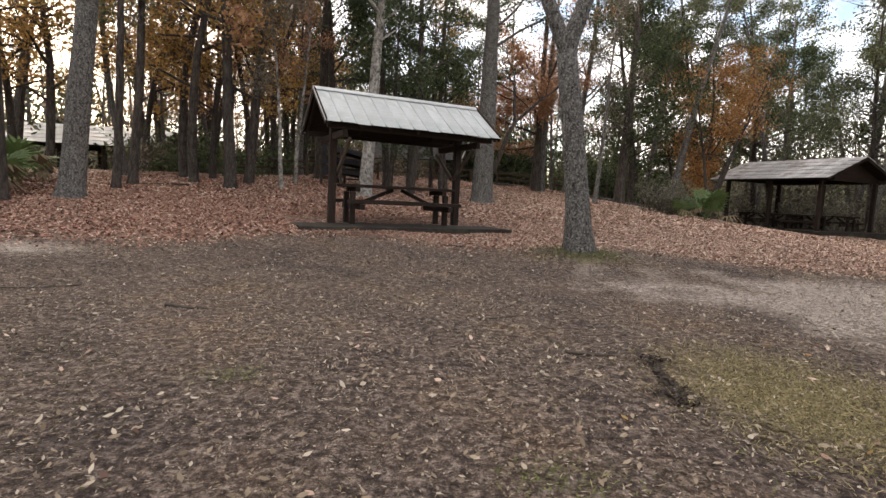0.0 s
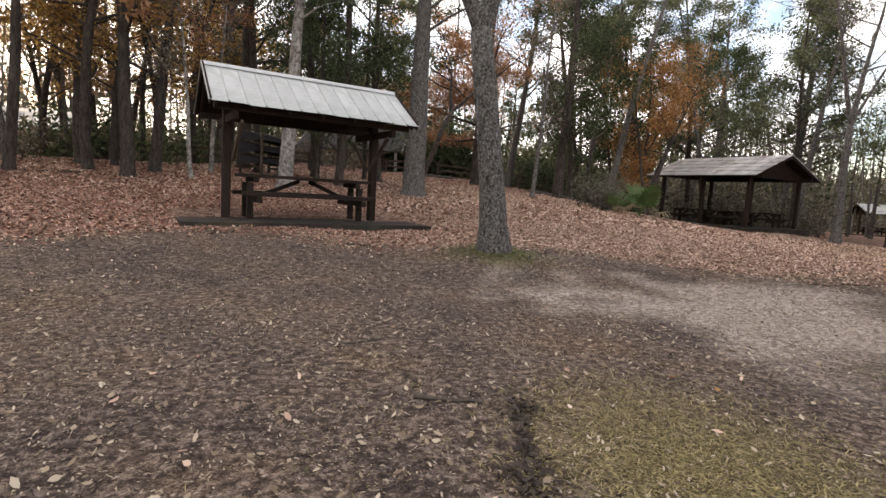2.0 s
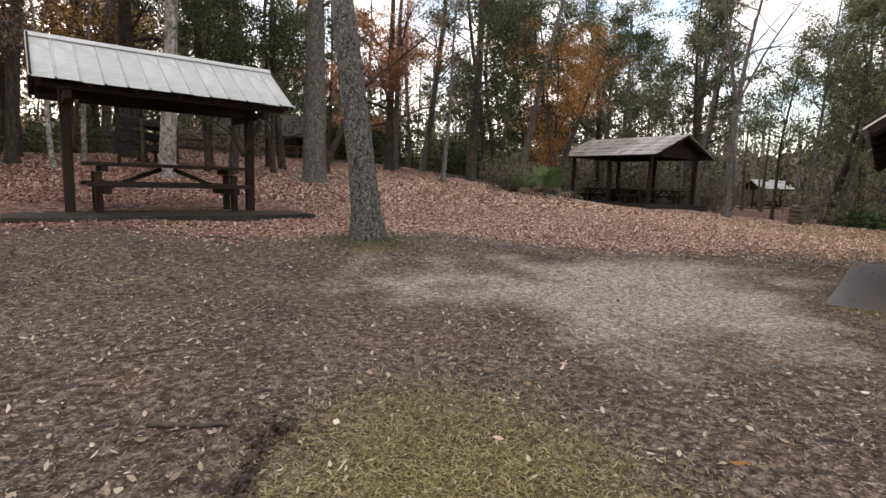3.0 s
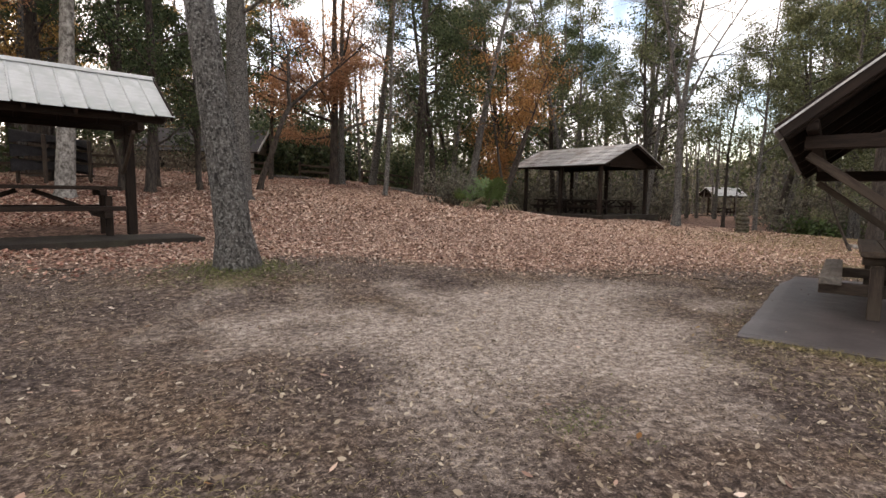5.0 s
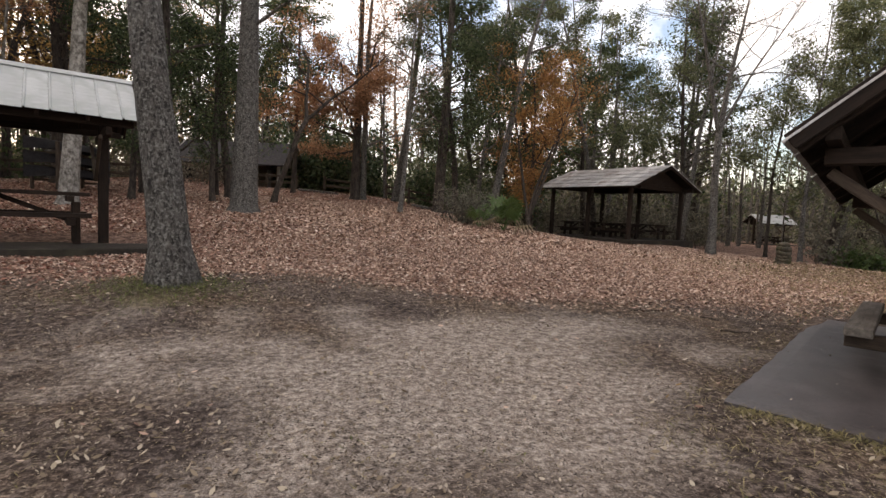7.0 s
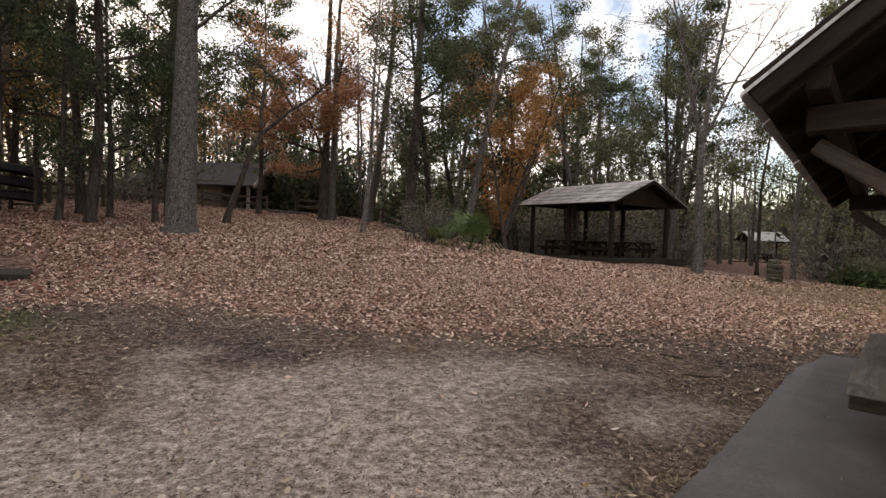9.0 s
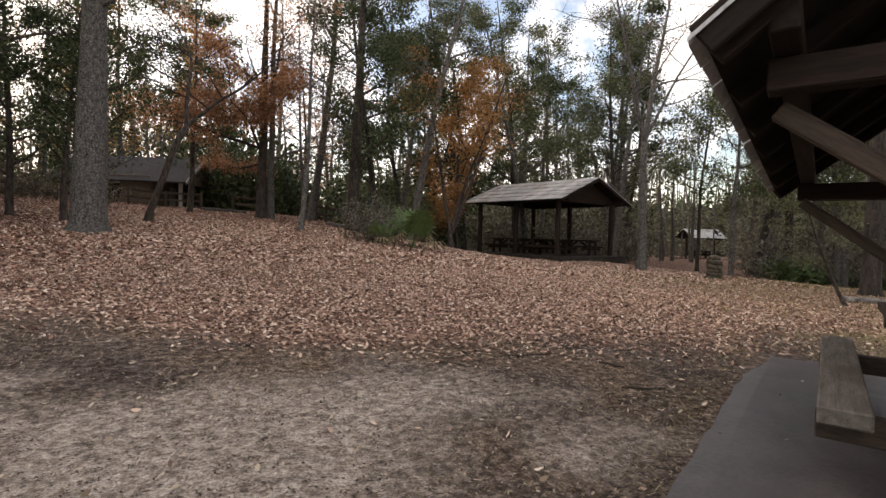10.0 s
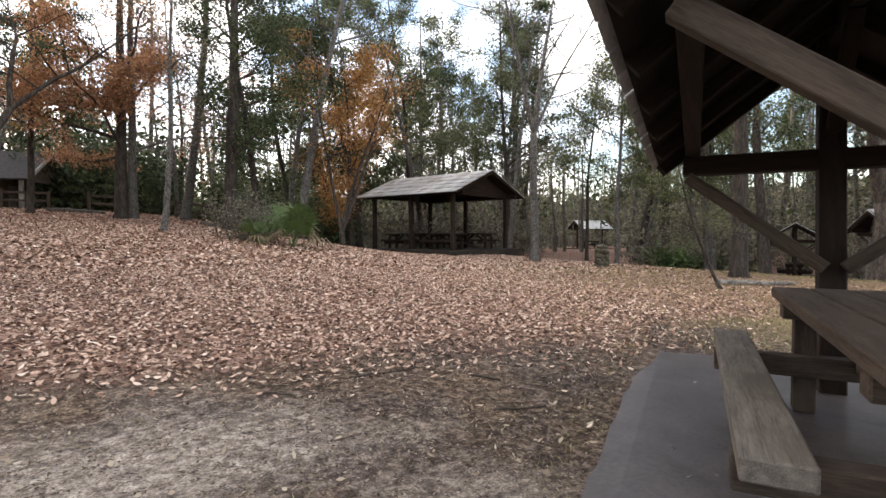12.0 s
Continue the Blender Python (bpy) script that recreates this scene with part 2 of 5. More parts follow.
def ground_material():
    m, n, l, b = nodes_of("ground_soil")
    tc = n.new("ShaderNodeTexCoord")
    n1 = add(n, "ShaderNodeTexNoise", Scale=0.9, Detail=6, Roughness=0.65)
    n2 = add(n, "ShaderNodeTexNoise", Scale=13.0, Detail=11, Roughness=0.85)
    n3 = add(n, "ShaderNodeTexVoronoi", Scale=16.0)
    n4 = add(n, "ShaderNodeTexNoise", Scale=70.0, Detail=4, Roughness=0.7)
    for x in (n1, n2, n3, n4):
        l.new(tc.outputs["Object"], x.inputs["Vector"])
    at_ = n.new("ShaderNodeVertexColor")
    at_.layer_name = "kinds"
    sep = n.new("ShaderNodeSeparateColor")
    l.new(at_.outputs["Color"], sep.inputs["Color"])
    soil = ramp(n, [(0.4, (0.028, 0.02, 0.016)), (0.5, (0.096, 0.071, 0.057)), (0.59, (0.29, 0.232, 0.19))])
    l.new(n2.outputs["Fac"], soil.inputs["Fac"])
    sand = ramp(n, [(0.39, (0.095, 0.073, 0.06)), (0.49, (0.285, 0.233, 0.196)), (0.6, (0.57, 0.495, 0.425))])
    l.new(n2.outputs["Fac"], sand.inputs["Fac"])
    duff = ramp(n, [(0.0, (0.04, 0.023, 0.017)), (0.4, (0.13, 0.075, 0.057)), (0.75, (0.32, 0.2, 0.15)), (1.0, (0.58, 0.42, 0.33))])
    l.new(n3.outputs["Color"], duff.inputs["Fac"])
    turf = ramp(n, [(0.36, (0.06, 0.046, 0.024)), (0.52, (0.18, 0.143, 0.07)), (0.66, (0.36, 0.3, 0.155))])
    l.new(n4.outputs["Fac"], turf.inputs["Fac"])

    def edge(sock, lo=0.35, hi=0.65):
        a = n.new("ShaderNodeMath")
        a.operation = "ADD"
        l.new(sock, a.inputs[0])
        c = n.new("ShaderNodeMath")
        c.operation = "MULTIPLY_ADD"
        c.inputs[1].default_value, c.inputs[2].default_value = 0.9, -0.45
        l.new(n1.outputs["Fac"], c.inputs[0])
        l.new(c.outputs[0], a.inputs[1])
        r = ramp(n, [(lo, (0, 0, 0)), (hi, (1, 1, 1))])
        l.new(a.outputs[0], r.inputs["Fac"])
        return r.outputs["Color"]

    n5 = add(n, "ShaderNodeTexNoise", Scale=0.55, Detail=5, Roughness=0.7)
    l.new(tc.outputs["Object"], n5.inputs["Vector"])
    damp = ramp(n, [(0.38, (0.66, 0.65, 0.69)), (0.5, (1.0, 0.98, 0.98)), (0.62, (1.1, 1.0, 0.88))])
    l.new(n5.outputs["Fac"], damp.inputs["Fac"])
    bare = mix(n, l, 1.0, soil.outputs["Color"], damp.outputs["Color"], "MULTIPLY")
    c = mix(n, l, edge(sep.outputs["Green"], 0.25, 0.75), bare, sand.outputs["Color"])
    c = mix(n, l, edge(sep.outputs["Blue"], 0.3, 0.8), c, turf.outputs["Color"])
    c = mix(n, l, edge(sep.outputs["Red"]), c, duff.outputs["Color"])
    grit = ramp(n, [(0.36, (0.55, 0.53, 0.52)), (0.5, (1.0, 1.0, 1.0)), (0.64, (1.45, 1.42, 1.38))])
    l.new(n4.outputs["Fac"], grit.inputs["Fac"])
    c = mix(n, l, 1.0, c, grit.outputs["Color"], "MULTIPLY")
    l.new(c, b.inputs["Base Color"])
    b.inputs["Roughness"].default_value = 0.95
    b.inputs["Specular IOR Level"].default_value = 0.15
    hs = n.new("ShaderNodeMath")
    hs.operation = "ADD"
    l.new(n2.outputs["Fac"], hs.inputs[0])
    l.new(n3.outputs["Distance"], hs.inputs[1])
    bp = add(n, "ShaderNodeBump", Strength=0.85, Distance=0.02)
    l.new(hs.outputs[0], bp.inputs["Height"])
    l.new(bp.outputs["Normal"], b.inputs["Normal"])
    return m


def clamp01(v):
    return max(0.0, min(1.0, v))


def sandy(x, y):
    a = 1.25 - math.hypot((x - 6.5) / 4.3, (y - 7.2) / 3.9) + 0.4 * noise.noise((x * 0.55, y * 0.55, 60)) + 0.3 * noise.noise((x * 1.7, y * 1.7, 61))
    c = 0.8 - math.hypot((x + 7.5) / 3.5, (y - 9.0) / 1.3)
    a -= 0.55 * max(0.0, x - 6.4 - 0.5 * max(0.0, y - 5.0)) * clamp01(7.5 - y) + 0.5 * max(0.0, 4.0 - x) * clamp01(6.5 - y)
    a -= 0.3 * clamp01(0.4 + 1.6 * noise.noise((x * 0.9, y * 1.3, 63)))
    return clamp01(max(a, c))


def turfy(x, y):
    a = 1.1 - math.hypot((x - 2.5) / 1.25, (y - 3.4) / 1.6)
    c = clamp01((x - 11 - 0.25 * (y - 9)) / 7) * clamp01((24 - y) / 6) * clamp01((y - 5) / 3) * 1.05
    d = 0.75 - math.hypot((x + 5.2) / 1.8, (y - 19.5) / 2.5)
    e = 0.7 - math.hypot((x - 2.9) / 1.4, (y - 9.7) / 0.9)
    return clamp01(max(a, c, d, e))


def build_ground():
    xs, ys = spread(-18, 34, 0.25, 1500), spread(-6, 34, 0.25, 1500)
    verts = [(x, y, bumpy(x, y)) for y in ys for x in xs]
    w = len(xs)
    faces = [(j * w + i, j * w + i + 1, j * w + w + i + 1, j * w + w + i) for j in range(len(ys) - 1) for i in range(w - 1)]
    me = bpy.data.meshes.new("ground")
    me.from_pydata(verts, [], faces)
    lay = me.color_attributes.new("kinds", "FLOAT_COLOR", "POINT")
    cols = []
    for x, y, z in verts:
        cols += [clamp01(0.5 + litter(x, y) * 0.45), sandy(x, y), turfy(x, y), 1]
    lay.data.foreach_set("color", cols)
    me.polygons.foreach_set("use_smooth", [True] * len(faces))
    me.materials.append(ground_material())
    return tagged(new("ground", me), "bare grey soil with sandy patches and brown leaf litter", "ground", kind="structure")


build_ground()


# ---- builders ----
def part(name, bm, material, parent=None, label="", smooth=False):
    me = bpy.data.meshes.new(name)
    bm.to_mesh(me)
    bm.free()
    me.materials.append(material)
    if smooth:
        me.polygons.foreach_set("use_smooth", [True] * len(me.polygons))
    ob = new(name, me)
    if parent:
        ob.parent = parent
    if label:
        tagged(ob, label)
    return ob


def holder(name, m, label, category, group="", kind=""):
    ob = new(name)
    ob.empty_display_size = 0.2
    ob.matrix_basis = m
    return tagged(ob, label, category, group, kind)


def beam(bm, a, b, w, h, up=(0, 0, 1), bev=0.008, wob=0.0):
    """A squared timber from a to b, w across and h high, with eased edges."""
    a, b = Vector(a), Vector(b)
    d = (b - a)
    L = d.length
    d.normalize()
    side = d.cross(Vector(up))
    if side.length < 1e-4:
        side = d.cross(Vector((1, 0, 0)))
    side.normalize()
    u = side.cross(d)
    k = bmesh.ops.create_cube(bm, size=1)
    vs = k["verts"]
    rot = Matrix((side, d, u)).transposed().to_4x4()
    bmesh.ops.scale(bm, verts=vs, vec=(w, L, h))
    es = list({e for v in vs for e in v.link_edges})
    if bev:
        r = bmesh.ops.bevel(bm, geom=es, offset=min(bev, w * 0.3, h * 0.3), segments=1, affect="EDGES")
        vs = list({v for v in r["verts"]} | {v for f in r["faces"] for v in f.verts} | {v for v in vs if v.is_valid})
        done, stack = set(), list(vs)
        while stack:
            v = stack.pop()
            if v in done:
                continue
            done.add(v)
            stack += [e.other_vert(v) for e in v.link_edges]
        vs = list(done)
    if wob:
        for v in vs:
            v.co += Vector((random.uniform(-wob, wob), 0, random.uniform(-wob, wob)))
    bmesh.ops.transform(bm, verts=vs, matrix=Matrix.Translation((a + b) / 2) @ rot)
    return vs


def timber(name, a, b, w, h, material, parent, label="", up=(0, 0, 1), bev=0.008):
    """A timber as an object of its own, its grain along its length."""
    a, b = Vector(a), Vector(b)
    d = b - a
    L = d.length
    bm = bmesh.new()
    beam(bm, (0, -L / 2, 0), (0, L / 2, 0), w, h, bev=bev, wob=0.002)
    ob = part(name, bm, material, parent, label)
    d.normalize()
    side = d.cross(Vector(up))
    if side.length < 1e-4:
        side = d.cross(Vector((1, 0, 0)))
    side.normalize()
    ob.matrix_basis = Matrix.Translation((a + b) / 2) @ Matrix((side, d, side.cross(d))).transposed().to_4x4()
    return ob


def place(x, y, deg, dz=0.0, z=None):
    return pose(x, y, (gz(x, y) if z is None else z) + dz, 0, 0, deg)


# ---- picnic tables: the long side along local x ----
def picnic_table(m, L=2.5, top=0.84, seat=0.5, bench=0.27, wood=None, group="picnic tables", label="heavy weathered timber picnic table with attached plank benches"):
    wood = wood or M_WOOD
    t = holder("picnic_table", m, label, "picnic table", group)
    for i in range(4):
        y = -0.36 + 0.24 * i
        timber("top_plank", (-L / 2, y, top - 0.035), (L / 2, y, top - 0.035), 0.228, 0.07, wood, t)
    for s in (-1, 1):
        timber("bench_plank", (-L / 2, s * 0.74, seat - 0.045), (L / 2, s * 0.74, seat - 0.045), bench, 0.09, M_GREYWOOD if wood is M_WOOD else wood, t)
    for s in (-1, 1):
        x = s * (L / 2 - 0.32)
        timber("bench_support", (x, -0.86, seat - 0.165), (x, 0.86, seat - 0.165), 0.13, 0.14, wood, t)
        timber("top_support", (x, -0.45, top - 0.13), (x, 0.45, top - 0.13), 0.13, 0.11, wood, t)
        for q in (-1, 1):
            timber("leg", (x + 0.1 * s, q * 0.3, 0), (x + 0.1 * s, q * 0.3, top - 0.19), 0.13, 0.13, wood, t, up=(0, 1, 0))
        timber("brace", (x - s * 0.06, 0, seat - 0.14), (s * 0.12, 0, top - 0.1), 0.09, 0.09, wood, t)
    return t


# ---- small picnic shelter: two posts under a gabled roof, ridge along local x ----
def shelter(m, span=3.6, tie=2.12, eave=2.36, ridge=3.36, half=1.5, length=4.5, group="picnic shelters", label="dark timber picnic shelter with a pale metal gable roof", roof=None):
    sh = holder("picnic_shelter", m, label, "picnic shelter", group)
    roof = roof or M_METAL
    slope = (ridge - eave) / half
    for s in (-1, 1):
        x = s * span / 2
        timber("post", (x, 0, -0.24), (x, 0, ridge - 0.14), 0.18, 0.18, M_DARKWOOD, sh, up=(0, 1, 0), bev=0.012)
        timber("tie_beam", (x - s * 0.002, -half + 0.22, tie + 0.08), (x - s * 0.002, half - 0.22, tie + 0.08), 0.11, 0.16, M_DARKWOOD, sh)
        for q in (-1, 1):
            timber("brace", (x - s * 0.13, q * 0.06, tie - 0.8), (x - s * 0.13, q * (half - 0.26), tie - 0.04), 0.06, 0.1, M_WOOD, sh)
            timber("ridge_brace", (x - s * 0.09, 0, ridge - 0.95), (x - s * 0.75, 0, ridge - 0.27), 0.1, 0.1, M_DARKWOOD, sh)if q > 0 else None
    timber("ridge_beam", (-length / 2 + 0.05, 0, ridge - 0.2), (length / 2 - 0.05, 0, ridge - 0.2), 0.09, 0.18, M_DARKWOOD, sh)
    for q in (-1, 1):
        y = q * (half - 0.3)
        timber("plate", (-length / 2 + 0.08, y, tie + 0.235), (length / 2 - 0.08, y, tie + 0.235), 0.12, 0.13, M_DARKWOOD, sh)
        count = 7
        for i in range(count):
            x = -length / 2 + 0.1 + (length - 0.2) * i / (count - 1)
            timber("rafter", (x, q * 0.02, ridge - 0.12), (x, q * (half - 0.03), eave - 0.1), 0.06, 0.12, M_DARKWOOD, sh)
        for s in (-1, 1):
            timber("barge_board", (s * (length / 2 + 0.015), q * 0.01, ridge - 0.07), (s * (length / 2 + 0.015), q * (half + 0.01), eave - 0.07), 0.035, 0.17, M_DARKWOOD, sh)
        bm = bmesh.new()
        vs = [(sx * length / 2, q * yy, zz - 0.035) for sx, yy, zz in ((-1, 0.0, ridge), (1, 0.0, ridge), (1, half, eave), (-1, half, eave))]
        up = [bm.verts.new(v) for v in vs]
        lo = [bm.verts.new((v[0], v[1], v[2] - 0.025)) for v in vs]
        bm.faces.new(up), bm.faces.new(lo)
        for i in range(4):
            bm.faces.new((up[i], up[(i + 1) % 4], lo[(i + 1) % 4], lo[i]))
        bmesh.ops.recalc_face_normals(bm, faces=bm.faces)
        part("roof_deck", bm, M_UNDER, sh, "roof boards with the shade beneath the roof in their colour")
        n = 13
        wd_ = (length + 0.1) / n
        for i in range(n):
            bm = bmesh.new()
            prof = [(-wd_ / 2, 0.0), (-wd_ / 2 + 0.012, 0.028), (-wd_ / 2 + 0.03, 0.028), (-wd_ / 2 + 0.045, 0.004), (0, 0.006), (wd_ / 2 - 0.002, 0.003)]
            sag = random.uniform(-0.012, 0.012)
            rows_ = []
            for k in range(4):
                f = k / 3
                yy, zz = q * f * (half + 0.06), ridge - f * (ridge - eave) * (half + 0.06) / half
                rows_.append([bm.verts.new((px, yy, zz + pz - 0.03 + (sag * f if k == 3 else 0))) for px, pz in prof])
            for k in range(3):
                for j in range(len(prof) - 1):
                    bm.faces.new((rows_[k][j], rows_[k][j + 1], rows_[k + 1][j + 1], rows_[k + 1][j]))
            g = bmesh.ops.extrude_face_region(bm, geom=bm.faces[:])
            bmesh.ops.translate(bm, verts=[v for v in g["geom"] if isinstance(v, bmesh.types.BMVert)], vec=(0, 0, 0.006))
            bmesh.ops.recalc_face_normals(bm, faces=bm.faces)
            ob = part("roof_panel", bm, roof, sh)
            ob.location.x = -length / 2 - 0.05 + wd_ * (i + 0.5)
    bm = bmesh.new()
    for q in (-1, 1):
        beam(bm, (-length / 2 - 0.04, q * 0.075, ridge - slope * 0.075 + 0.012), (length / 2 + 0.04, q * 0.075, ridge - slope * 0.075 + 0.012), 0.18, 0.012, up=(0, q * slope, 1), bev=0)
    part("ridge_cap", bm, roof, sh)
    return sh


def slab(m, L=5.7, W=2.9, H=0.14, material=None, label="worn grey concrete slab under a picnic shelter", group="shelter slabs"):
    """A poured slab with a worn, slightly uneven edge."""
    bm = bmesh.new()
    nx, ny = 36, 18
    grid = {}
    for i in range(nx + 1):
        for j in range(ny + 1):
            x, y = (i / nx - 0.5) * L, (j / ny - 0.5) * W
            if i in (0, nx):
                x += random.uniform(-0.015, 0.015)
            if j in (0, ny):
                y += random.uniform(-0.015, 0.015)
            edge = i in (0, nx) or j in (0, ny)
            grid[i, j] = bm.verts.new((x, y, -0.012 if edge else random.uniform(-0.002, 0.002)))
    for i in range(nx):
        for j in range(ny):
            bm.faces.new((grid[i, j], grid[i + 1, j], grid[i + 1, j + 1], grid[i, j + 1]))
    rim = [e for e in bm.edges if e.is_boundary]
    g = bmesh.ops.extrude_edge_only(bm, edges=rim)
    for v in g["geom"]:
        if isinstance(v, bmesh.types.BMVert):
            v.co.z = -H - 0.4
    bmesh.ops.recalc_face_normals(bm, faces=bm.faces)
    ob = part("concrete_slab", bm, material or M_CONCRETE)
    ob.matrix_basis = m
    return tagged(ob, label, "concrete slab", group)


# near shelter, beside the walk
D_AT, D_DEG, D_Z = (11.22, 6.57), 33.9, 0.05
slab(place(*D_AT, D_DEG, z=D_Z), label="smooth grey concrete slab under the near picnic shelter")
shelter(place(*D_AT, D_DEG, z=D_Z) @ pose(0.1, 0, 0, 0, 4.6, 0), length=4.2, half=1.3, eave=2.12, ridge=3.15, tie=1.9, span=3.4, roof=M_OLDMETAL, label="dark timber picnic shelter with heavy braces and weathered metal roof")
picnic_table(place(*D_AT, D_DEG, z=D_Z + 0.003) @ pose(0.1, -0.02, 0), L=2.6, bench=0.225, label="weathered timber picnic table with greyed benches on the slab")
# shelter across the clearing
A_AT, A_DEG, A_Z = (-1.2, 14.1), 24.0, 0.55
slab(place(*A_AT, A_DEG, z=A_Z), material=M_OLDCONC, label="stained concrete slab edged with leaves, shade darkened into its colour")
shelter(place(*A_AT, A_DEG, z=A_Z), eave=2.46, ridge=3.4, tie=2.12, half=1.42, length=4.6, label="dark timber picnic shelter with a bright white metal roof")
picnic_table(place(*A_AT, A_DEG, z=A_Z + 0.003), L=3.1, top=1.02, seat=0.62, wood=M_DARKWOOD, label="dark stained timber picnic table under the white roof")


# ---- large pavilion ----
def pavilion(m, length, width, h=2.25, ridge=3.75, over=0.9, roof=None, bays=2, label="", group=""):
    pv = holder("pavilion", m, label, "pavilion", group)
    roof = roof or M_OLDMETAL
    for q in (-1, 1):
        for i in range(bays + 1):
            x = -length / 2 + length * i / bays
            timber("post", (x, q * width / 2, 0), (x, q * width / 2, h), 0.21, 0.21, M_DARKWOOD, pv, up=(0, 1, 0), bev=0.02)
        timber("plate", (-length / 2 - over + 0.1, q * width / 2, h + 0.1), (length / 2 + over - 0.1, q * width / 2, h + 0.1), 0.18, 0.2, M_DARKWOOD, pv)
        hw = width / 2 + over
        ez = h + 0.05
        for i in range(9):
            x = -length / 2 - over + 0.05 + (length + 2 * over - 0.1) * i / 8
            timber("rafter", (x, 0, ridge - 0.13), (x, q * hw * 0.98, ez - 0.03), 0.07, 0.14, M_DARKWOOD, pv)
        n = 12
        wd_ = (length + 2 * over) / n
        for i in range(n):
            bm = bmesh.new()
            x0 = -length / 2 - over + wd_ * i
            for k in range(5):
                f0, f1 = k / 5, (k + 1.06) / 5
                z0, z1 = ridge - f0 * (ridge - ez), ridge - f1 * (ridge - ez)
                jig = random.uniform(-0.02, 0.03)
                vs = [bm.verts.new(c) for c in ((x0, q * hw * f0, z0 + 0.01), (x0 + wd_ * 1.01, q * hw * f0, z0 + 0.01), (x0 + wd_ * 1.01, q * hw * f1 + jig * q, z1 + 0.045), (x0, q * hw * f1 + q * random.uniform(-0.02, 0.03), z1 + 0.045))]
                lo = [bm.verts.new(v.co - Vector((0, 0, 0.03))) for v in vs]
                bm.faces.new(vs), bm.faces.new(lo)
                for j in range(4):
                    bm.faces.new((vs[j], vs[(j + 1) % 4], lo[(j + 1) % 4], lo[j]))
            bmesh.ops.recalc_face_normals(bm, faces=bm.faces)
            part("roof_strip", bm, roof, pv)
        bm = bmesh.new()
        vs = [bm.verts.new(c) for c in ((-length / 2 - over, 0, ridge - 0.04), (length / 2 + over, 0, ridge - 0.04), (length / 2 + over, q * hw, ez - 0.02), (-length / 2 - over, q * hw, ez - 0.02))]
        lo = [bm.verts.new(v.co - Vector((0, 0, 0.02))) for v in vs]
        bm.faces.new(vs), bm.faces.new(lo)
        for j in range(4):
            bm.faces.new((vs[j], vs[(j + 1) % 4], lo[(j + 1) % 4], lo[j]))
        bmesh.ops.recalc_face_normals(bm, faces=bm.faces)
        part("roof_deck", bm, M_UNDER, pv, "roof boards with the shade beneath the roof in their colour")
    for s in (-1, 1):
        x = s * (length / 2)
        timber("tie_beam", (x, -width / 2, h + 0.1), (x, width / 2, h + 0.1), 0.16, 0.196, M_DARKWOOD, pv)
        # Added dark panel across the open gable, standing in for shade among the rafters.
        bm = bmesh.new()
        tri_ = [bm.verts.new((x + s * 0.1, y, z)) for y, z in ((-width / 2, h + 0.2), (width / 2, h + 0.2), (0, ridge - 0.2))]
        tr2 = [bm.verts.new(v.co + Vector((s * 0.03, 0, 0))) for v in tri_]
        bm.faces.new(tri_), bm.faces.new(tr2)
        for j in range(3):
            bm.faces.new((tri_[j], tri_[(j + 1) % 3], tr2[(j + 1) % 3], tr2[j]))
        bmesh.ops.recalc_face_normals(bm, faces=bm.faces)
        part("gable_board", bm, M_DARKWOOD, pv)
    timber("ridge_beam", (-length / 2 - over + 0.05, 0, ridge - 0.17), (length / 2 + over - 0.05, 0, ridge - 0.17), 0.12, 0.2, M_DARKWOOD, pv)
    return pv


P_AT, P_DEG, P_Z = (23.0, 31.9), -70.0, 0.45
pavilion(place(*P_AT, P_DEG, z=P_Z), 5.9, 4.9, h=2.9, ridge=4.3, over=0.8, label="large open timber pavilion with a weathered grey patched roof")
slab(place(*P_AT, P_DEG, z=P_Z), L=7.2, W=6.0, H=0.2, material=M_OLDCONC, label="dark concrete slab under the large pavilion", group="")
for px, py, pd in ((-1.6, -1.3, 4), (1.5, -1.3, -3), (-1.5, 1.3, 2), (1.6, 1.3, 0)):
    picnic_table(place(*P_AT, P_DEG, z=P_Z + 0.003) @ pose(px, py, 0, 0, 0, pd), L=2.3, top=0.88, seat=0.52, group="pavilion tables", wood=M_DARKWOOD, label="dark timber picnic table under the large pavilion")

# far shelters
for fx, fy, fd in ((54.5, 50.7, -8), (42.3, 22.1, 27), (37.4, 14.6, -35)):
    far_m = place(fx, fy, fd, 0.1)
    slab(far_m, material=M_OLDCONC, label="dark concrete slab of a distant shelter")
    shelter(far_m, label="distant timber picnic shelter with a pale metal roof", ridge=3.3)
    picnic_table(far_m @ pose(0, 0, 0.003), wood=M_DARKWOOD, label="dark timber picnic table under a distant shelter")

# long open shed beyond the left trees
pavilion(place(-25.6, 41.0, 8, -0.2), 9, 6, h=2.3, ridge=4.0, over=0.8, roof=M_METAL, bays=3, label="long open shed with a pale metal roof behind trees")


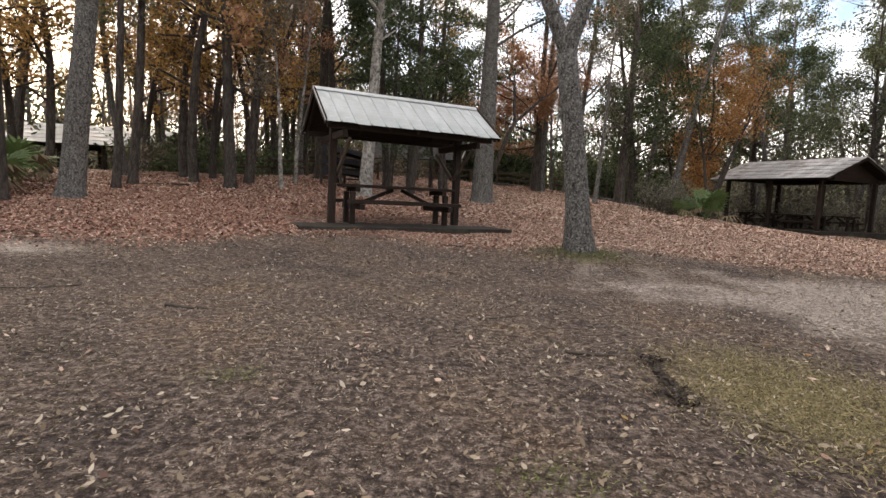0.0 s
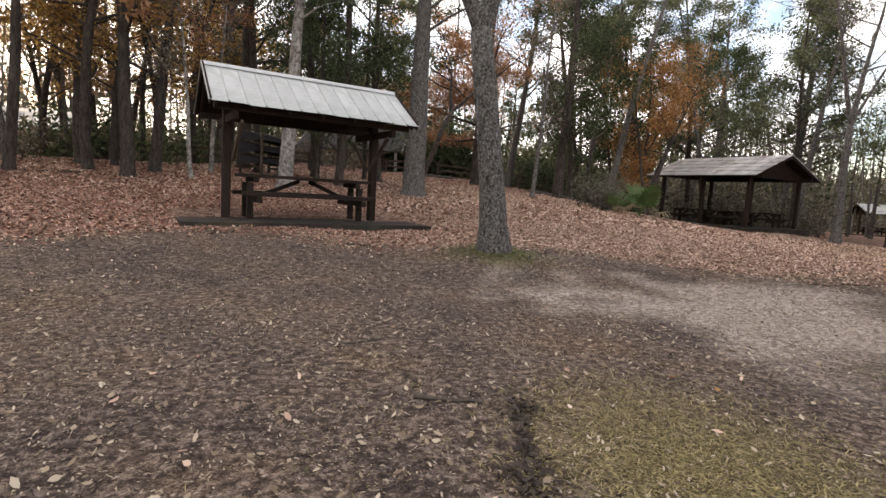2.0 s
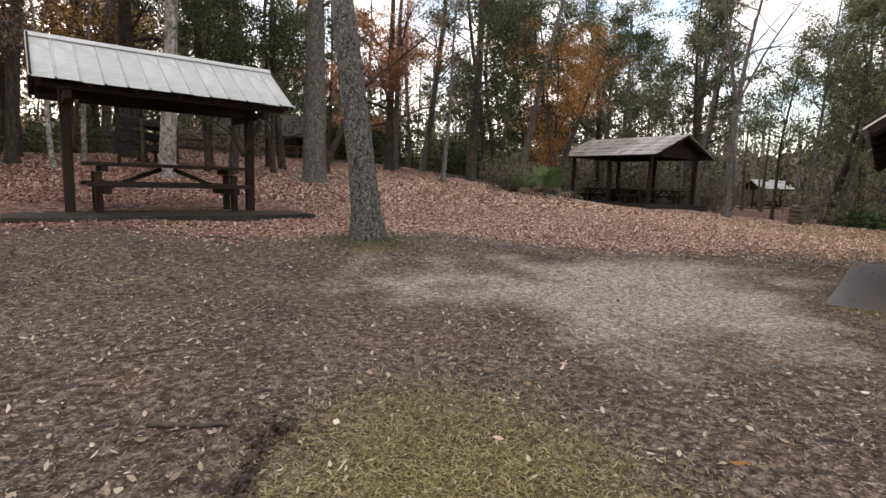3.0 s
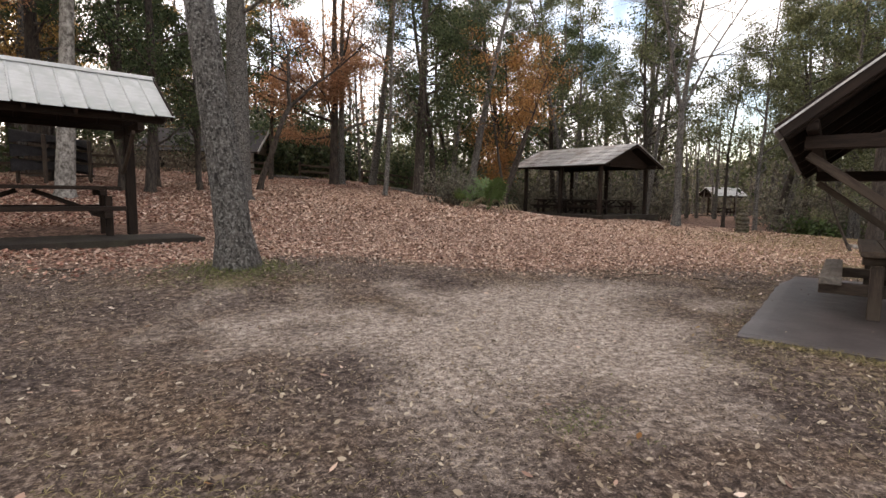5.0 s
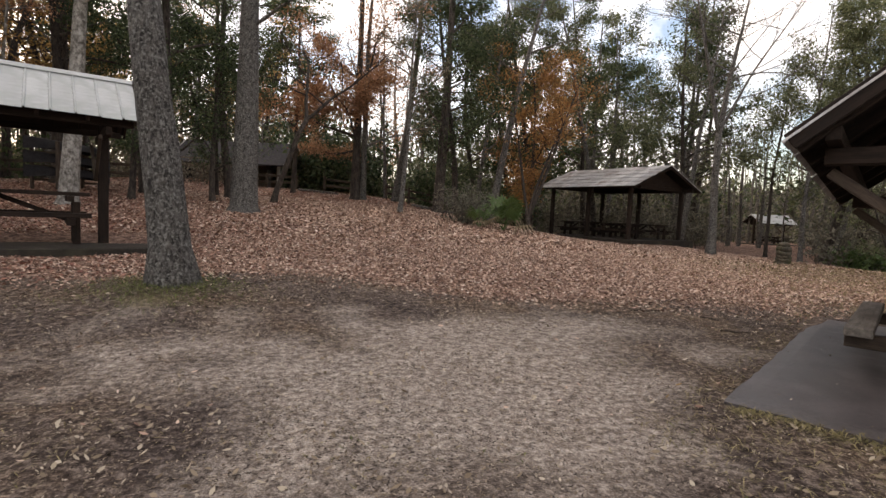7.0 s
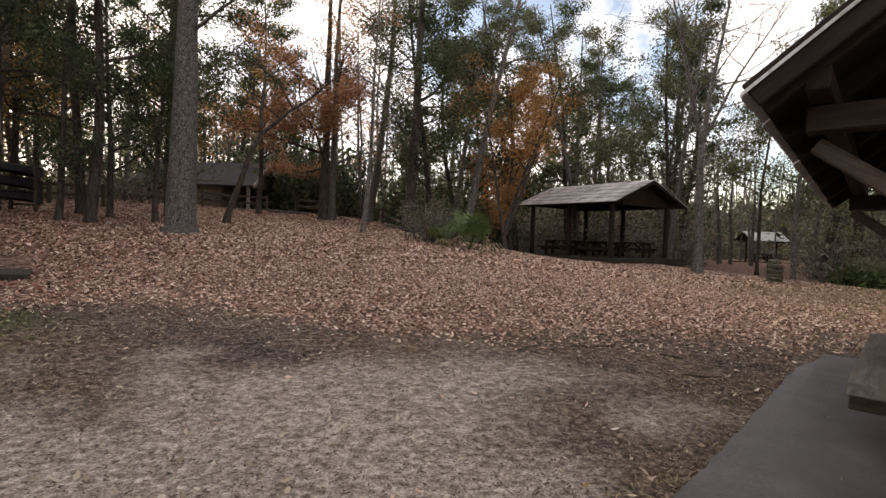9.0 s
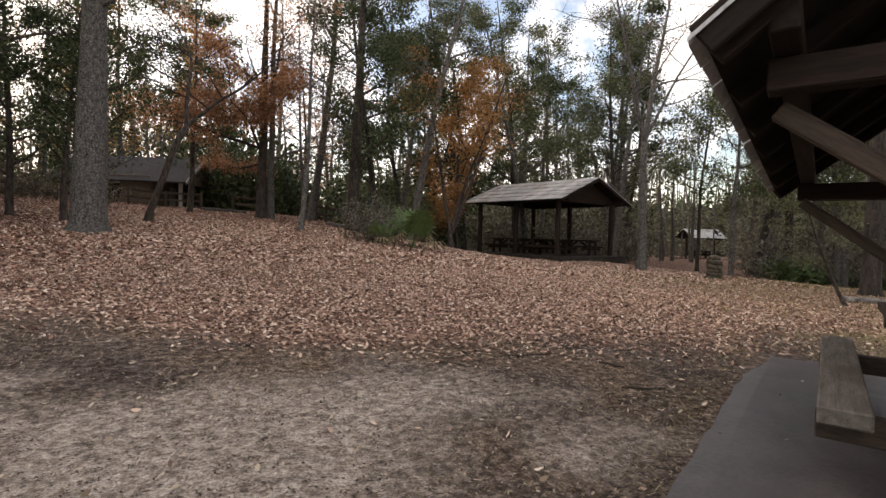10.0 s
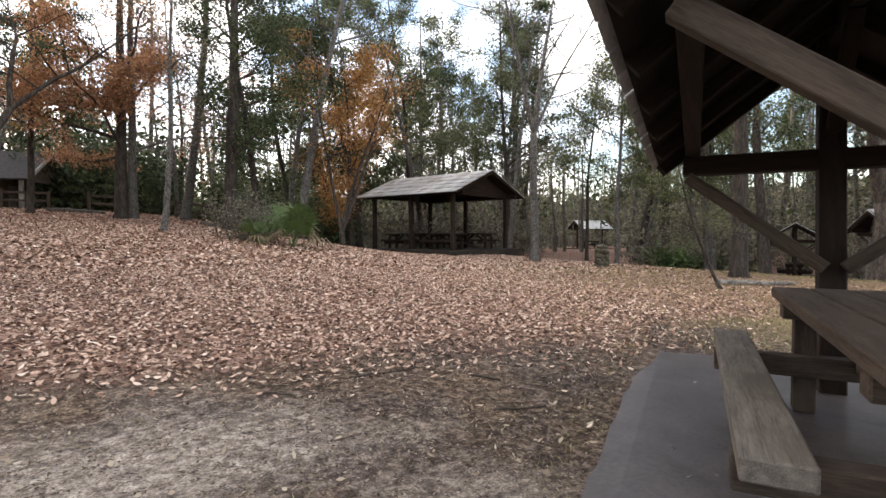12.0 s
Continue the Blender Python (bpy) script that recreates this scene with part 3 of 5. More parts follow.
# ---- trees ----
def tube(verts, faces, pts, radii, sides):
    """A tapering bent tube appended to plain lists."""
    base = len(verts)
    ref = Vector((0.31, 0.73, 0.2))
    for i, (p, r) in enumerate(zip(pts, radii)):
        d = (pts[min(i + 1, len(pts) - 1)] - pts[max(i - 1, 0)]).normalized()
        a = d.cross(ref).normalized()
        b = d.cross(a)
        for k in range(sides):
            w = 2 * math.pi * k / sides
            verts.append(p + (a * math.cos(w) + b * math.sin(w)) * r * (1 + 0.1 * noise.noise((p.x * 2 + k, p.y * 2, p.z * 1.5))))
    for i in range(len(pts) - 1):
        for k in range(sides):
            q = (k + 1) % sides
            faces.append((base + i * sides + k, base + i * sides + q, base + (i + 1) * sides + q, base + (i + 1) * sides + k))
    faces.append(tuple(base + (len(pts) - 1) * sides + k for k in range(sides)))


def limb(rng, start, way, length, r0, r1, steps, droop=0.0, wander=0.25):
    pts, radii, d = [start.copy()], [r0], way.normalized()
    for i in range(steps):
        d = (d + Vector((rng.uniform(-wander, wander), rng.uniform(-wander, wander), rng.uniform(-wander, wander) * 0.6 - droop))).normalized()
        pts.append(pts[-1] + d * length / steps)
        radii.append(r0 + (r1 - r0) * (i + 1) / steps)
    return pts, radii


def mesh_of(name, verts, faces, material, smooth=True):
    me = bpy.data.meshes.new(name)
    me.from_pydata([tuple(v) for v in verts], [], faces)
    me.materials.append(material)
    if smooth:
        me.polygons.foreach_set("use_smooth", [True] * len(me.polygons))
    return me


def leaf_mesh(name, centres, rng, size, spread_, per, material, flat=0.0):
    """Many small folded leaves round the given centres."""
    n = len(centres) * per
    g = np.random.RandomState(rng.randrange(10 ** 6))
    c = np.repeat(np.array([tuple(p) for p in centres]), per, axis=0) + g.normal(0, spread_, (n, 3)) * np.array([1, 1, 0.7])
    a = g.normal(0, 1, (n, 3))
    a /= np.linalg.norm(a, axis=1)[:, None]
    b = np.cross(a, g.normal(0, 1, (n, 3)))
    b /= np.linalg.norm(b, axis=1)[:, None] + 1e-9
    s = (size * g.uniform(0.6, 1.4, n))[:, None]
    v = np.empty((n, 4, 3))
    v[:, 0], v[:, 1], v[:, 2], v[:, 3] = c - a * s, c - b * s * 0.45, c + a * s, c + b * s * 0.45
    me = bpy.data.meshes.new(name)
    me.vertices.add(4 * n)
    me.vertices.foreach_set("co", v.ravel())
    me.loops.add(4 * n)
    me.loops.foreach_set("vertex_index", np.arange(4 * n))
    me.polygons.add(n)
    me.polygons.foreach_set("loop_start", np.arange(0, 4 * n, 4))
    me.polygons.foreach_set("loop_total", np.full(n, 4))
    me.update()
    me.materials.append(material)
    return me


def tree(m, seed, height, r0, bark, leaf, label, lean=(0, 0), first=0.4, limbs=12, reach=0.28, per=16, size=0.11, spread_=0.4, bend=0.05, fork=None, group="", droop=0.0, twigs=4, category="tree", rise=0.7, sweep=(0, 0), last=0.98, fine=True):
    """A tapered, flared trunk with limbs and twigs, and a loose crown of single leaves."""
    rng = random.Random(seed)
    verts, faces, tips = [], [], []
    bverts, bfaces = [], []
    steps = 12
    way = Vector((lean[0], lean[1], 1)).normalized()
    stems = [(Vector((0, 0, -0.25)), way, height, r0, 0)]
    if fork:
        fh, ways = fork
        pts, radii = limb(rng, Vector((0, 0, -0.25)), way, fh + 0.25, r0, r0 * 0.8, 6, 0, bend)
        radii[0] *= 1.55
        radii[1] *= 1.1
        tube(verts, faces, pts, radii, 10)
        stems = [(pts[-1], Vector((*w, 1)), height - fh, r0 * k, 1) for w, k in ways]
    for start, w, h, r, forked in stems:
        pts, radii = limb(rng, start, w, h, r, r * 0.16, steps, 0, bend)
        if not forked:
            extra = start + w * 0.45
            pts.insert(1, extra)
            radii.insert(1, r * 1.05)
            radii[0] *= 1.6
        tube(verts, faces, pts, radii, 10)
        for i in range(limbs):
            f = first + (last - first) * (i + rng.random() * 0.8) / limbs
            k = min(int(f * (len(pts) - 1)), len(pts) - 2)
            p = pts[k].lerp(pts[k + 1], f * (len(pts) - 1) - k)
            ang = rng.uniform(0, 2 * math.pi)
            ln = height * reach * (1.15 - 0.75 * f) * rng.uniform(0.6, 1.25)
            d = Vector((math.cos(ang) + sweep[0], math.sin(ang) + sweep[1], rise * rng.uniform(0.3, 1.2)))
            rr = min(radii[k] * 0.5, 0.016 * ln + 0.015)
            lp, lr = limb(rng, p, d, ln, rr, 0.012, 6, droop, 0.3)
            tube(bverts, bfaces, lp, lr, 5)
            for j in range(twigs):
                q = rng.randrange(2, 7)
                td = (lp[q] - lp[q - 1]).normalized() + Vector((rng.uniform(-1, 1), rng.uniform(-1, 1), rng.uniform(-0.5, 0.8)))
                tp, tr = limb(rng, lp[q], td, ln * rng.uniform(0.25, 0.5), 0.012, 0.005, 4, droop, 0.35)
                tube(bverts, bfaces, tp, tr, 3)
                tips += tp[1:]
            tips += lp[4:]
    ob = holder("tree", m, label, category, group)
    tr_ = new("trunk", mesh_of("trunk", verts, faces, bark))
    tr_.parent = ob
    br_ = new("bough", mesh_of("bough", bverts, bfaces, bark))
    br_.parent = ob
    tagged(br_, kind="stuff")
    if leaf and per:
        cr = new("crown", leaf_mesh("crown", tips, rng, size * (0.5 if fine else 0.74), spread_ * (0.75 if fine else 1), round(per * (2.8 if fine else 1.6)), leaf))
        cr.parent = ob
    return ob


def turned(x, y, deg=0.0, s=1.0):
    return pose(x, y, bumpy(x, y), 0, 0, deg) @ Matrix.Diagonal((s, s, s, 1))


# trees by the clearing
tree(turned(2.87, 10.5), 3, 11, 0.26, M_BARK, M_BROWN, "grey lichen-spotted forked tree with a mossy foot", lean=(-0.08, 0.02), fork=(4.1, (((-0.42, 0.05), 0.62), ((0.3, 0.05), 0.72))), first=0.45, limbs=7, per=3, bend=0.03)
tree(turned(2.1, 23.2), 5, 17, 0.5, M_BARK, M_GREEN, "tall stout grey tree behind the white-roofed shelter", lean=(0.0, 0.0), first=0.45, limbs=14, per=10, bend=0.02, size=0.13)
tree(turned(-10.7, 15.2), 8, 18, 0.36, M_BARK, M_BROWN, "stout pale grey tree at the edge of the woods", lean=(0.1, 0), first=0.5, per=7, bend=0.02)
tree(turned(-11.7, 13.9), 9, 16, 0.23, M_BARKD, M_YELLOW, "dark tree with yellow leaves at the edge of the woods", first=0.5, per=3, bend=0.02)
tree(turned(-12.7, 12.9), 10, 16, 0.26, M_BARKD, M_YELLOW, "dark tree with yellow leaves at the edge of the woods", first=0.45, per=3, bend=0.03)
tree(turned(-12.4, 14.8), 11, 15, 0.16, M_BARKD, M_BROWN, "slim dark tree at the edge of the woods", first=0.5, per=8, bend=0.03)
tree(turned(-11.0, 17.9), 12, 16, 0.15, M_BARKD, M_BROWN, "slim dark leaning tree", lean=(0.07, 0), first=0.5, per=8, bend=0.03)
tree(turned(-11.4, 19.6), 13, 17, 0.18, M_BARKD, M_YELLOW, "slim dark leaning tree with yellow leaves", lean=(0.09, 0), first=0.4, per=10, bend=0.03)
tree(turned(-6.4, 21.6), 14, 8, 0.09, M_BARKP, M_BROWN, "slender pale-barked tree on the slope", lean=(-0.06, 0), first=0.5, limbs=7, per=8)
tree(turned(-6.7, 24.9), 15, 9, 0.11, M_BARKP, M_RUST, "slender pale-barked tree with rust leaves", first=0.5, limbs=8, per=6)
tree(turned(-6.4, 29.1), 16, 20, 0.34, M_BARKD, M_GREEN, "tall straight dark tree", lean=(0.03, 0), first=0.5, per=13, size=0.14, bend=0.02)
tree(turned(-3.0, 21.6), 17, 15, 0.29, M_BARKP, M_GREEN, "pale blotchy tree behind the shelter", lean=(0.06, 0), first=0.45, per=13, bend=0.04, size=0.13)
tree(turned(-2.6, 27.7), 18, 16, 0.2, M_BARKD, M_GREEN, "dark evergreen behind the shelter", first=0.3, per=14, size=0.13)
tree(turned(-1.2, 24.8), 19, 16, 0.2, M_BARKD, M_GREEN, "dark evergreen behind the shelter", lean=(0.05, 0), first=0.3, per=14, size=0.13)
for i, (x, y, h) in enumerate(((-1.4, 27.2, 11), (-0.2, 30.6, 13), (-2.2, 24.9, 10), (0.3, 27.0, 9))):
    tree(turned(x, y), 300 + i, h, 0.13, M_BARKD, M_GREEN, "dense small-leaved evergreen on the rise behind the shelter", first=0.2, limbs=17, reach=0.26, per=6, size=0.12, spread_=0.36, twigs=5, group="dense evergreens")
tree(turned(7.0, 35.3), 20, 17, 0.3, M_BARKD, M_RUST, "dark tree with a low spreading canopy of rust leaves", lean=(-0.02, 0), first=0.24, last=0.5, limbs=12, reach=0.36, per=24, size=0.15, spread_=0.42, rise=0.3, sweep=(-0.8, -0.1), bend=0.02, twigs=6)
tree(turned(7.5, 35.5), 21, 18, 0.22, M_BARK, M_RUST, "grey tree with rust leaves", lean=(0.03, 0), first=0.25, limbs=12, per=5, size=0.13, spread_=0.6)
tree(turned(2.7, 28.4), 22, 9.5, 0.14, M_BARKD, None, "crooked dark bare tree forked above the roofs", lean=(0.02, 0), fork=(4.2, (((-0.12, 0.1), 0.7), ((0.75, 0.1), 0.62))), first=0.2, limbs=9, reach=0.32, per=0, bend=0.16, twigs=7)
tree(turned(8.6, 27.4), 23, 11, 0.13, M_BARK, M_BROWN, "slim leaning grey tree", lean=(0.07, 0), first=0.4, limbs=10, per=7)
tree(turned(11.4, 31.3), 24, 20, 0.32, M_BARKD, M_GREEN, "tall dark evergreen with glossy leaves", lean=(0.02, 0), first=0.22, limbs=26, reach=0.2, per=16, size=0.15, spread_=0.5, bend=0.02)
tree(turned(13.0, 33.5), 25, 18, 0.2, M_BARKD, M_GREEN, "tall dark evergreen with glossy leaves", first=0.2, limbs=24, reach=0.2, per=16, size=0.15, spread_=0.5)
tree(turned(14.6, 31.5), 26, 18, 0.24, M_BARK, M_PALE, "grey leaning tree with thin pale leaves", lean=(0.12, 0), first=0.5, limbs=12, per=6, bend=0.03)
tree(turned(16.4, 30.0), 27, 10, 0.15, M_BARKD, M_ORANGE, "leaning many-stemmed tree with orange leaves", fork=(0.7, (((0.5, 0.1), 0.75), ((0.25, -0.1), 0.7), ((-0.15, 0.1), 0.6))), first=0.35, limbs=8, reach=0.3, per=5, size=0.12, spread_=0.5)
tree(turned(18.5, 34.5), 28, 11, 0.16, M_BARKD, M_ORANGE, "small tree in full orange leaf", first=0.15, limbs=16, reach=0.3, per=16, size=0.13, spread_=0.55)
tree(turned(24.0, 24.6), 29, 15, 0.2, M_BARK, None, "bare grey tree forked into dark limbs", lean=(0.0, 0), fork=(6.0, (((-0.28, 0), 0.6), ((0.22, 0.1), 0.7), ((0.6, 0), 0.4))), first=0.2, limbs=12, reach=0.3, per=0, bend=0.05, twigs=8)
tree(turned(28.4, 32.5), 30, 16, 0.22, M_BARK, None, "bare grey tree with fine branches", lean=(0.1, 0), first=0.35, limbs=20, per=0, twigs=8)
tree(turned(31.6, 28.7), 31, 12, 0.12, M_BARKD, M_PALE, "slim dark tree beyond the pavilion", first=0.4, per=10)
tree(turned(35.8, 28.6), 32, 14, 0.3, M_BARKD, M_PALE, "leaning live oak with crooked limbs", lean=(0.45, 0), fork=(3.6, (((0.5, 0.1), 0.8), ((0.1, -0.2), 0.6))), first=0.25, limbs=10, reach=0.35, per=11, size=0.13, bend=0.2)
tree(turned(19.6, 12.6), 33, 3.6, 0.045, M_BARKD, M_PALE, "slender leaning sapling with pale blossom leaves", lean=(-0.42, 0.25), first=0.35, limbs=9, reach=0.35, per=7, size=0.05, spread_=0.15, category="sapling")
tree(turned(23.9, 14.8), 34, 15, 0.25, M_BARKD, M_GREEN, "stout grey tree by the grass", first=0.45, per=10, bend=0.02)
tree(turned(28.8, 13.0), 35, 14, 0.28, M_BARKD, M_PALE, "stout oak with low crooked limbs", fork=(2.6, (((-0.45, 0.1), 0.7), ((0.35, 0), 0.75))), first=0.3, limbs=10, reach=0.35, per=8, bend=0.12)
tree(turned(34.6, 19.7), 36, 15, 0.3, M_BARKD, M_PALE, "tall dark tree beyond the grass", first=0.4, per=8)

for i, (x, y, h, r, bk, lf, pr) in enumerate(((23.5, 35.0, 17, 0.2, M_BARK, M_PALE, 8), (24.6, 38.6, 19, 0.22, M_BARKD, M_GREEN, 10), (27.4, 40.0, 18, 0.2, M_BARK, M_GREEN, 9), (0.6, 29.5, 18, 0.2, M_BARKD, M_GREEN, 10), (-5.2, 27.0, 17, 0.2, M_BARKD, M_GREEN, 10), (29.6, 24.6, 14, 0.13, M_BARK, M_PALE, 9), (29.8, 34.0, 17, 0.2, M_BARKD, M_PALE, 4), (42.0, 31.0, 16, 0.2, M_BARKD, M_PALE, 10), (31.0, 36.5, 18, 0.2, M_BARK, M_PALE, 7), (36.5, 24.0, 15, 0.17, M_BARK, M_PALE, 9), (41.0, 27.0, 16, 0.2, M_BARKD, M_PALE, 5), (15.6, 37.5, 18, 0.2, M_BARK, M_PALE, 8), (20.5, 38.5, 19, 0.24, M_BARKD, M_GREEN, 11), (9.8, 42.5, 15, 0.14, M_BARK, None, 0), (3.2, 37.0, 14, 0.16, M_BARKD, M_GREEN, 9))):
    tree(turned(x, y), 200 + i, h, r, bk, lf, "tall grey fine-branched tree at the edge of the woods", first=0.3, limbs=18, reach=0.26, per=pr, size=0.14, spread_=0.34, twigs=8, lean=(0.04 * (i % 3 - 1), 0), group="fine-branched trees")

# woods all round: a few kinds of tree, repeated
kinds = []
for i, (bk, lf, fr, lb, pr, sz, lab) in enumerate((
        (M_BARKD, M_GREEN, 0.25, 20, 13, 0.17, "dark evergreen tree in the woods"),
        (M_BARK, M_GREEN, 0.45, 14, 11, 0.17, "grey-barked evergreen tree in the woods"),
        (M_BARKD, M_BROWN, 0.35, 15, 9, 0.15, "brown-leaved tree in the woods"),
        (M_BARK, M_PALE, 0.4, 14, 7, 0.15, "thin pale-leaved tree in the woods"),
        (M_BARKD, M_YELLOW, 0.25, 16, 10, 0.15, "yellow-brown autumn tree in the woods"),
        (M_BARK, None, 0.35, 18, 0, 0.1, "bare grey tree in the woods"),
        (M_BARKD, M_RUST, 0.3, 14, 7, 0.15, "rust-leaved tree in the woods"))):
    kinds.append(tree(pose(0, -400 - 10 * i, 0), 50 + i, 17 + (i % 3) * 2, 0.2 + 0.03 * (i % 3), bk, lf, lab, first=fr, limbs=lb + 2, reach=0.24, per=max(0, pr - 3), size=sz, spread_=0.34, twigs=5, fine=False, group=lab + "s", bend=0.085))
rng = random.Random(4)


def wood_kind(x, y):
    a = math.degrees(math.atan2(x - 4, y - 3))
    r = rng.random()
    if a < -22:
        return rng.choice((2, 4, 4, 4, 5, 3, 6))
    if a < 0:
        return rng.choice((4, 2, 1, 0, 0, 1))
    if a < 22:
        return rng.choice((5, 3, 6, 0, 1))
    if a < 40:
        return rng.choice((0, 0, 3, 5, 1))
    return rng.choice((3, 3, 5, 5, 2, 1))


def clear_of(x, y):
    if math.hypot(x - 23, y - 31.5) < 7.5 or math.hypot(x + 2, y - 46) < 8 or math.hypot(x + 25.6, y - 41) < 7.5 or -36.5 < math.degrees(math.atan2(x, y)) < -30 and y < 40 and rng.random() < 0.7:
        return False
    return y > 25 + 0.25 * abs(x) if -9 < x < 17 else True


def sight(x, y):
    """Keeps the views to the two far shelters open."""
    a, d = math.degrees(math.atan2(x - 8, y - 5.6)), math.hypot(x - 8, y - 5.6)
    return 41.2 < a < 49.5 and d < 72 or 61 < a < 67 and d < 46


made, tries = [], 0
while len(made) < 160 and tries < 5000:
    tries += 1
    a, d = radians(rng.uniform(-62, 108)), rng.uniform(24, 72)
    x, y = 4 + d * math.sin(a), 3 + d * math.cos(a)
    if -9 < x < 34 and y < 37 or not clear_of(x, y) or sight(x, y) or any(math.hypot(x - p, y - q) < 2.2 for p, q in made):
        continue
    if x >= 34 and math.hypot(x - 45, y - 42) < 5 or (5 < x < 14 and rng.random() < 0.6):
        continue
    made.append((x, y))
while len(made) < 178:
    x, y = rng.uniform(-24, -8), rng.uniform(20, 40)
    if any(math.hypot(x - p, y - q) < 1.2 for p, q in made) or math.hypot(x + 20, y - 34) < 4 or math.hypot(x + 25.6, y - 41) < 7 or -36 < math.degrees(math.atan2(x, y)) < -29:
        continue
    made.append((x, y))
for i, (x, y) in enumerate(made):
    k = kinds[wood_kind(x, y)]
    s = rng.uniform(0.75, 1.15)
    copy_thing(k, turned(x, y, rng.uniform(0, 360), s * (0.8 if y < 34 and x < -9 else 1)))
for k in kinds:
    for o in (*k.children_recursive, k):
        bpy.data.objects.remove(o)


# ---- far woods: thickets and trunks too many to count ----
def far_woods():
    g = random.Random(77)
    verts, faces = [], []
    tips = {"g": [], "b": [], "p": []}
    for i in range(900):
        a, d = radians(g.uniform(0, 360) if i % 3 == 0 else g.uniform(-70, 115)), g.uniform(50, 100)
        x, y = 4 + d * math.sin(a), 3 + d * math.cos(a)
        z = gz(x, y)
        h = g.uniform(8, 17)
        pts, radii = limb(g, Vector((x, y, z - 0.2)), Vector((g.uniform(-0.08, 0.08), g.uniform(-0.08, 0.08), 1)), h, g.uniform(0.07, 0.24), 0.03, 4, 0, 0.06)
        tube(verts, faces, pts, radii, 4)
        for k in range(5):
            f = g.uniform(0.3, 1)
            p = pts[min(int(f * 4), 3)] + Vector((g.uniform(-2, 2), g.uniform(-2, 2), g.uniform(-1, 2)))
            tips[g.choice("ggbp")].append(p)
    tagged(new("distant_trunks", mesh_of("distant_trunks", verts, faces, M_BARK)), "distant grey tree trunks deep in the woods", "woods", kind="stuff")
    for i in range(9500):
        a, d = radians(g.uniform(0, 360) if i % 4 == 0 else g.uniform(-70, 115)), g.uniform(46, 96)
        x, y = 4 + d * math.sin(a), 3 + d * math.cos(a)
        if math.hypot(x + 1.2, y - 47) < 7 or sight(x, y) and d < 76 or abs(math.degrees(a) - 9.2) < 2.5 and d < 80:
            continue
        top = 2.0 + 6.5 * (0.5 + 0.5 * noise.noise((a * 6, d * 0.05, 4))) + d * 0.035
        z = gz(x, y) + top * g.random() ** 1.15
        tips["b" if g.random() < 0.68 else g.choice("gpp")].append(Vector((x, y, z)))
    for key, mat, lab in (("g", M_GREEN, "dark green undergrowth deep in the woods"), ("b", M_HAZE, "grey-brown thicket deep in the woods"), ("p", M_PALE, "pale green undergrowth deep in the woods")):
        tagged(new("undergrowth", leaf_mesh("undergrowth", tips[key], g, 0.22, 0.85, 16, mat)), lab, "undergrowth", kind="stuff")


far_woods()


def treeline():
    """The closed edge of the woods in the distance, uneven along its top."""
    g = random.Random(12)
    bm = bmesh.new()
    for ring, (rad, lift) in enumerate(((102, 0.0), (112, 2.0))):
        cols = []
        n = 620
        for i in range(n):
            a = 2 * math.pi * i / n
            deg_ = (math.degrees(a) + 180) % 360 - 180
            d = rad + g.uniform(-2.5, 2.5)
            x, y = 4 + d * math.sin(a), 3 + d * math.cos(a)
            z = gz(x, y)
            top = 8.0 + lift + 3.2 * noise.noise((math.sin(a) * 9, math.cos(a) * 9, ring)) + 1.6 * noise.noise((math.sin(a) * 60, math.cos(a) * 60, ring)) + g.uniform(-0.8, 0.8)
            if abs(deg_ - 9.2) < 2.5:
                top *= 0.4
            cols.append([bm.verts.new((x + g.uniform(-0.8, 0.8), y + g.uniform(-0.8, 0.8), z - 2.5 + (top + 2.5) * k / 4)) for k in range(5)])
        for i in range(n):
            c, e = cols[i], cols[(i + 1) % n]
            for k in range(4):
                bm.faces.new((c[k], e[k], e[k + 1], c[k + 1]))
    ob = part("backdrop", bm, M_FARWOODS)
    tagged(ob, "grey-green far edge of the woods", "woods", kind="structure")


treeline()


def shed_view(x, y):
    """Leaves the pale shed roof visible between the trunks."""
    return -40.5 < math.degrees(math.atan2(x, y)) < -30.5 and y > 17


def thicket(name, where, n, mat, label, size=0.1, spread_=0.4, per=22, high=1.6):
    """Bushy growth over a stretch of ground, stems and leaves."""
    g = random.Random(n + len(label))
    verts, faces, tips = [], [], []
    for i in range(n):
        x, y = where(g)
        if sight(x, y) or shed_view(x, y):
            continue
        z = bumpy(x, y)
        for k in range(3):
            pts, radii = limb(g, Vector((x, y, z - 0.05)), Vector((g.uniform(-0.5, 0.5), g.uniform(-0.5, 0.5), 1)), high * g.uniform(0.5, 1.1), 0.018, 0.005, 4, 0, 0.25)
            tube(verts, faces, pts, radii, 4)
            tips += pts[1:]
    ob = holder(name, pose(0, 0, 0), label, "undergrowth", kind="stuff")
    for nm, me in (("stems", mesh_of("stems", verts, faces, M_TWIG)), ("leaves", leaf_mesh("leaves", tips, g, size, spread_, per, mat))):
        c = new(nm, me)
        c.parent = ob
    return ob


thicket("thicket", lambda g: (g.uniform(-24, -13), g.uniform(21, 33)), 70, M_BROWN, "brown leafless thicket deep under the trees", per=5, high=2.4)
thicket("thicket", lambda g: (g.uniform(-22, -9), g.uniform(26, 40)), 90, M_GREEN, "dark green thicket deep under the trees", per=7, high=2.6, size=0.14)
left_palms = ((-13.2, 15.6, 1.3), (-14.4, 15.0, 1.5), (-15.4, 16.6, 1.6), (-14.0, 17.6, 1.4), (-16.5, 18.0, 1.6))
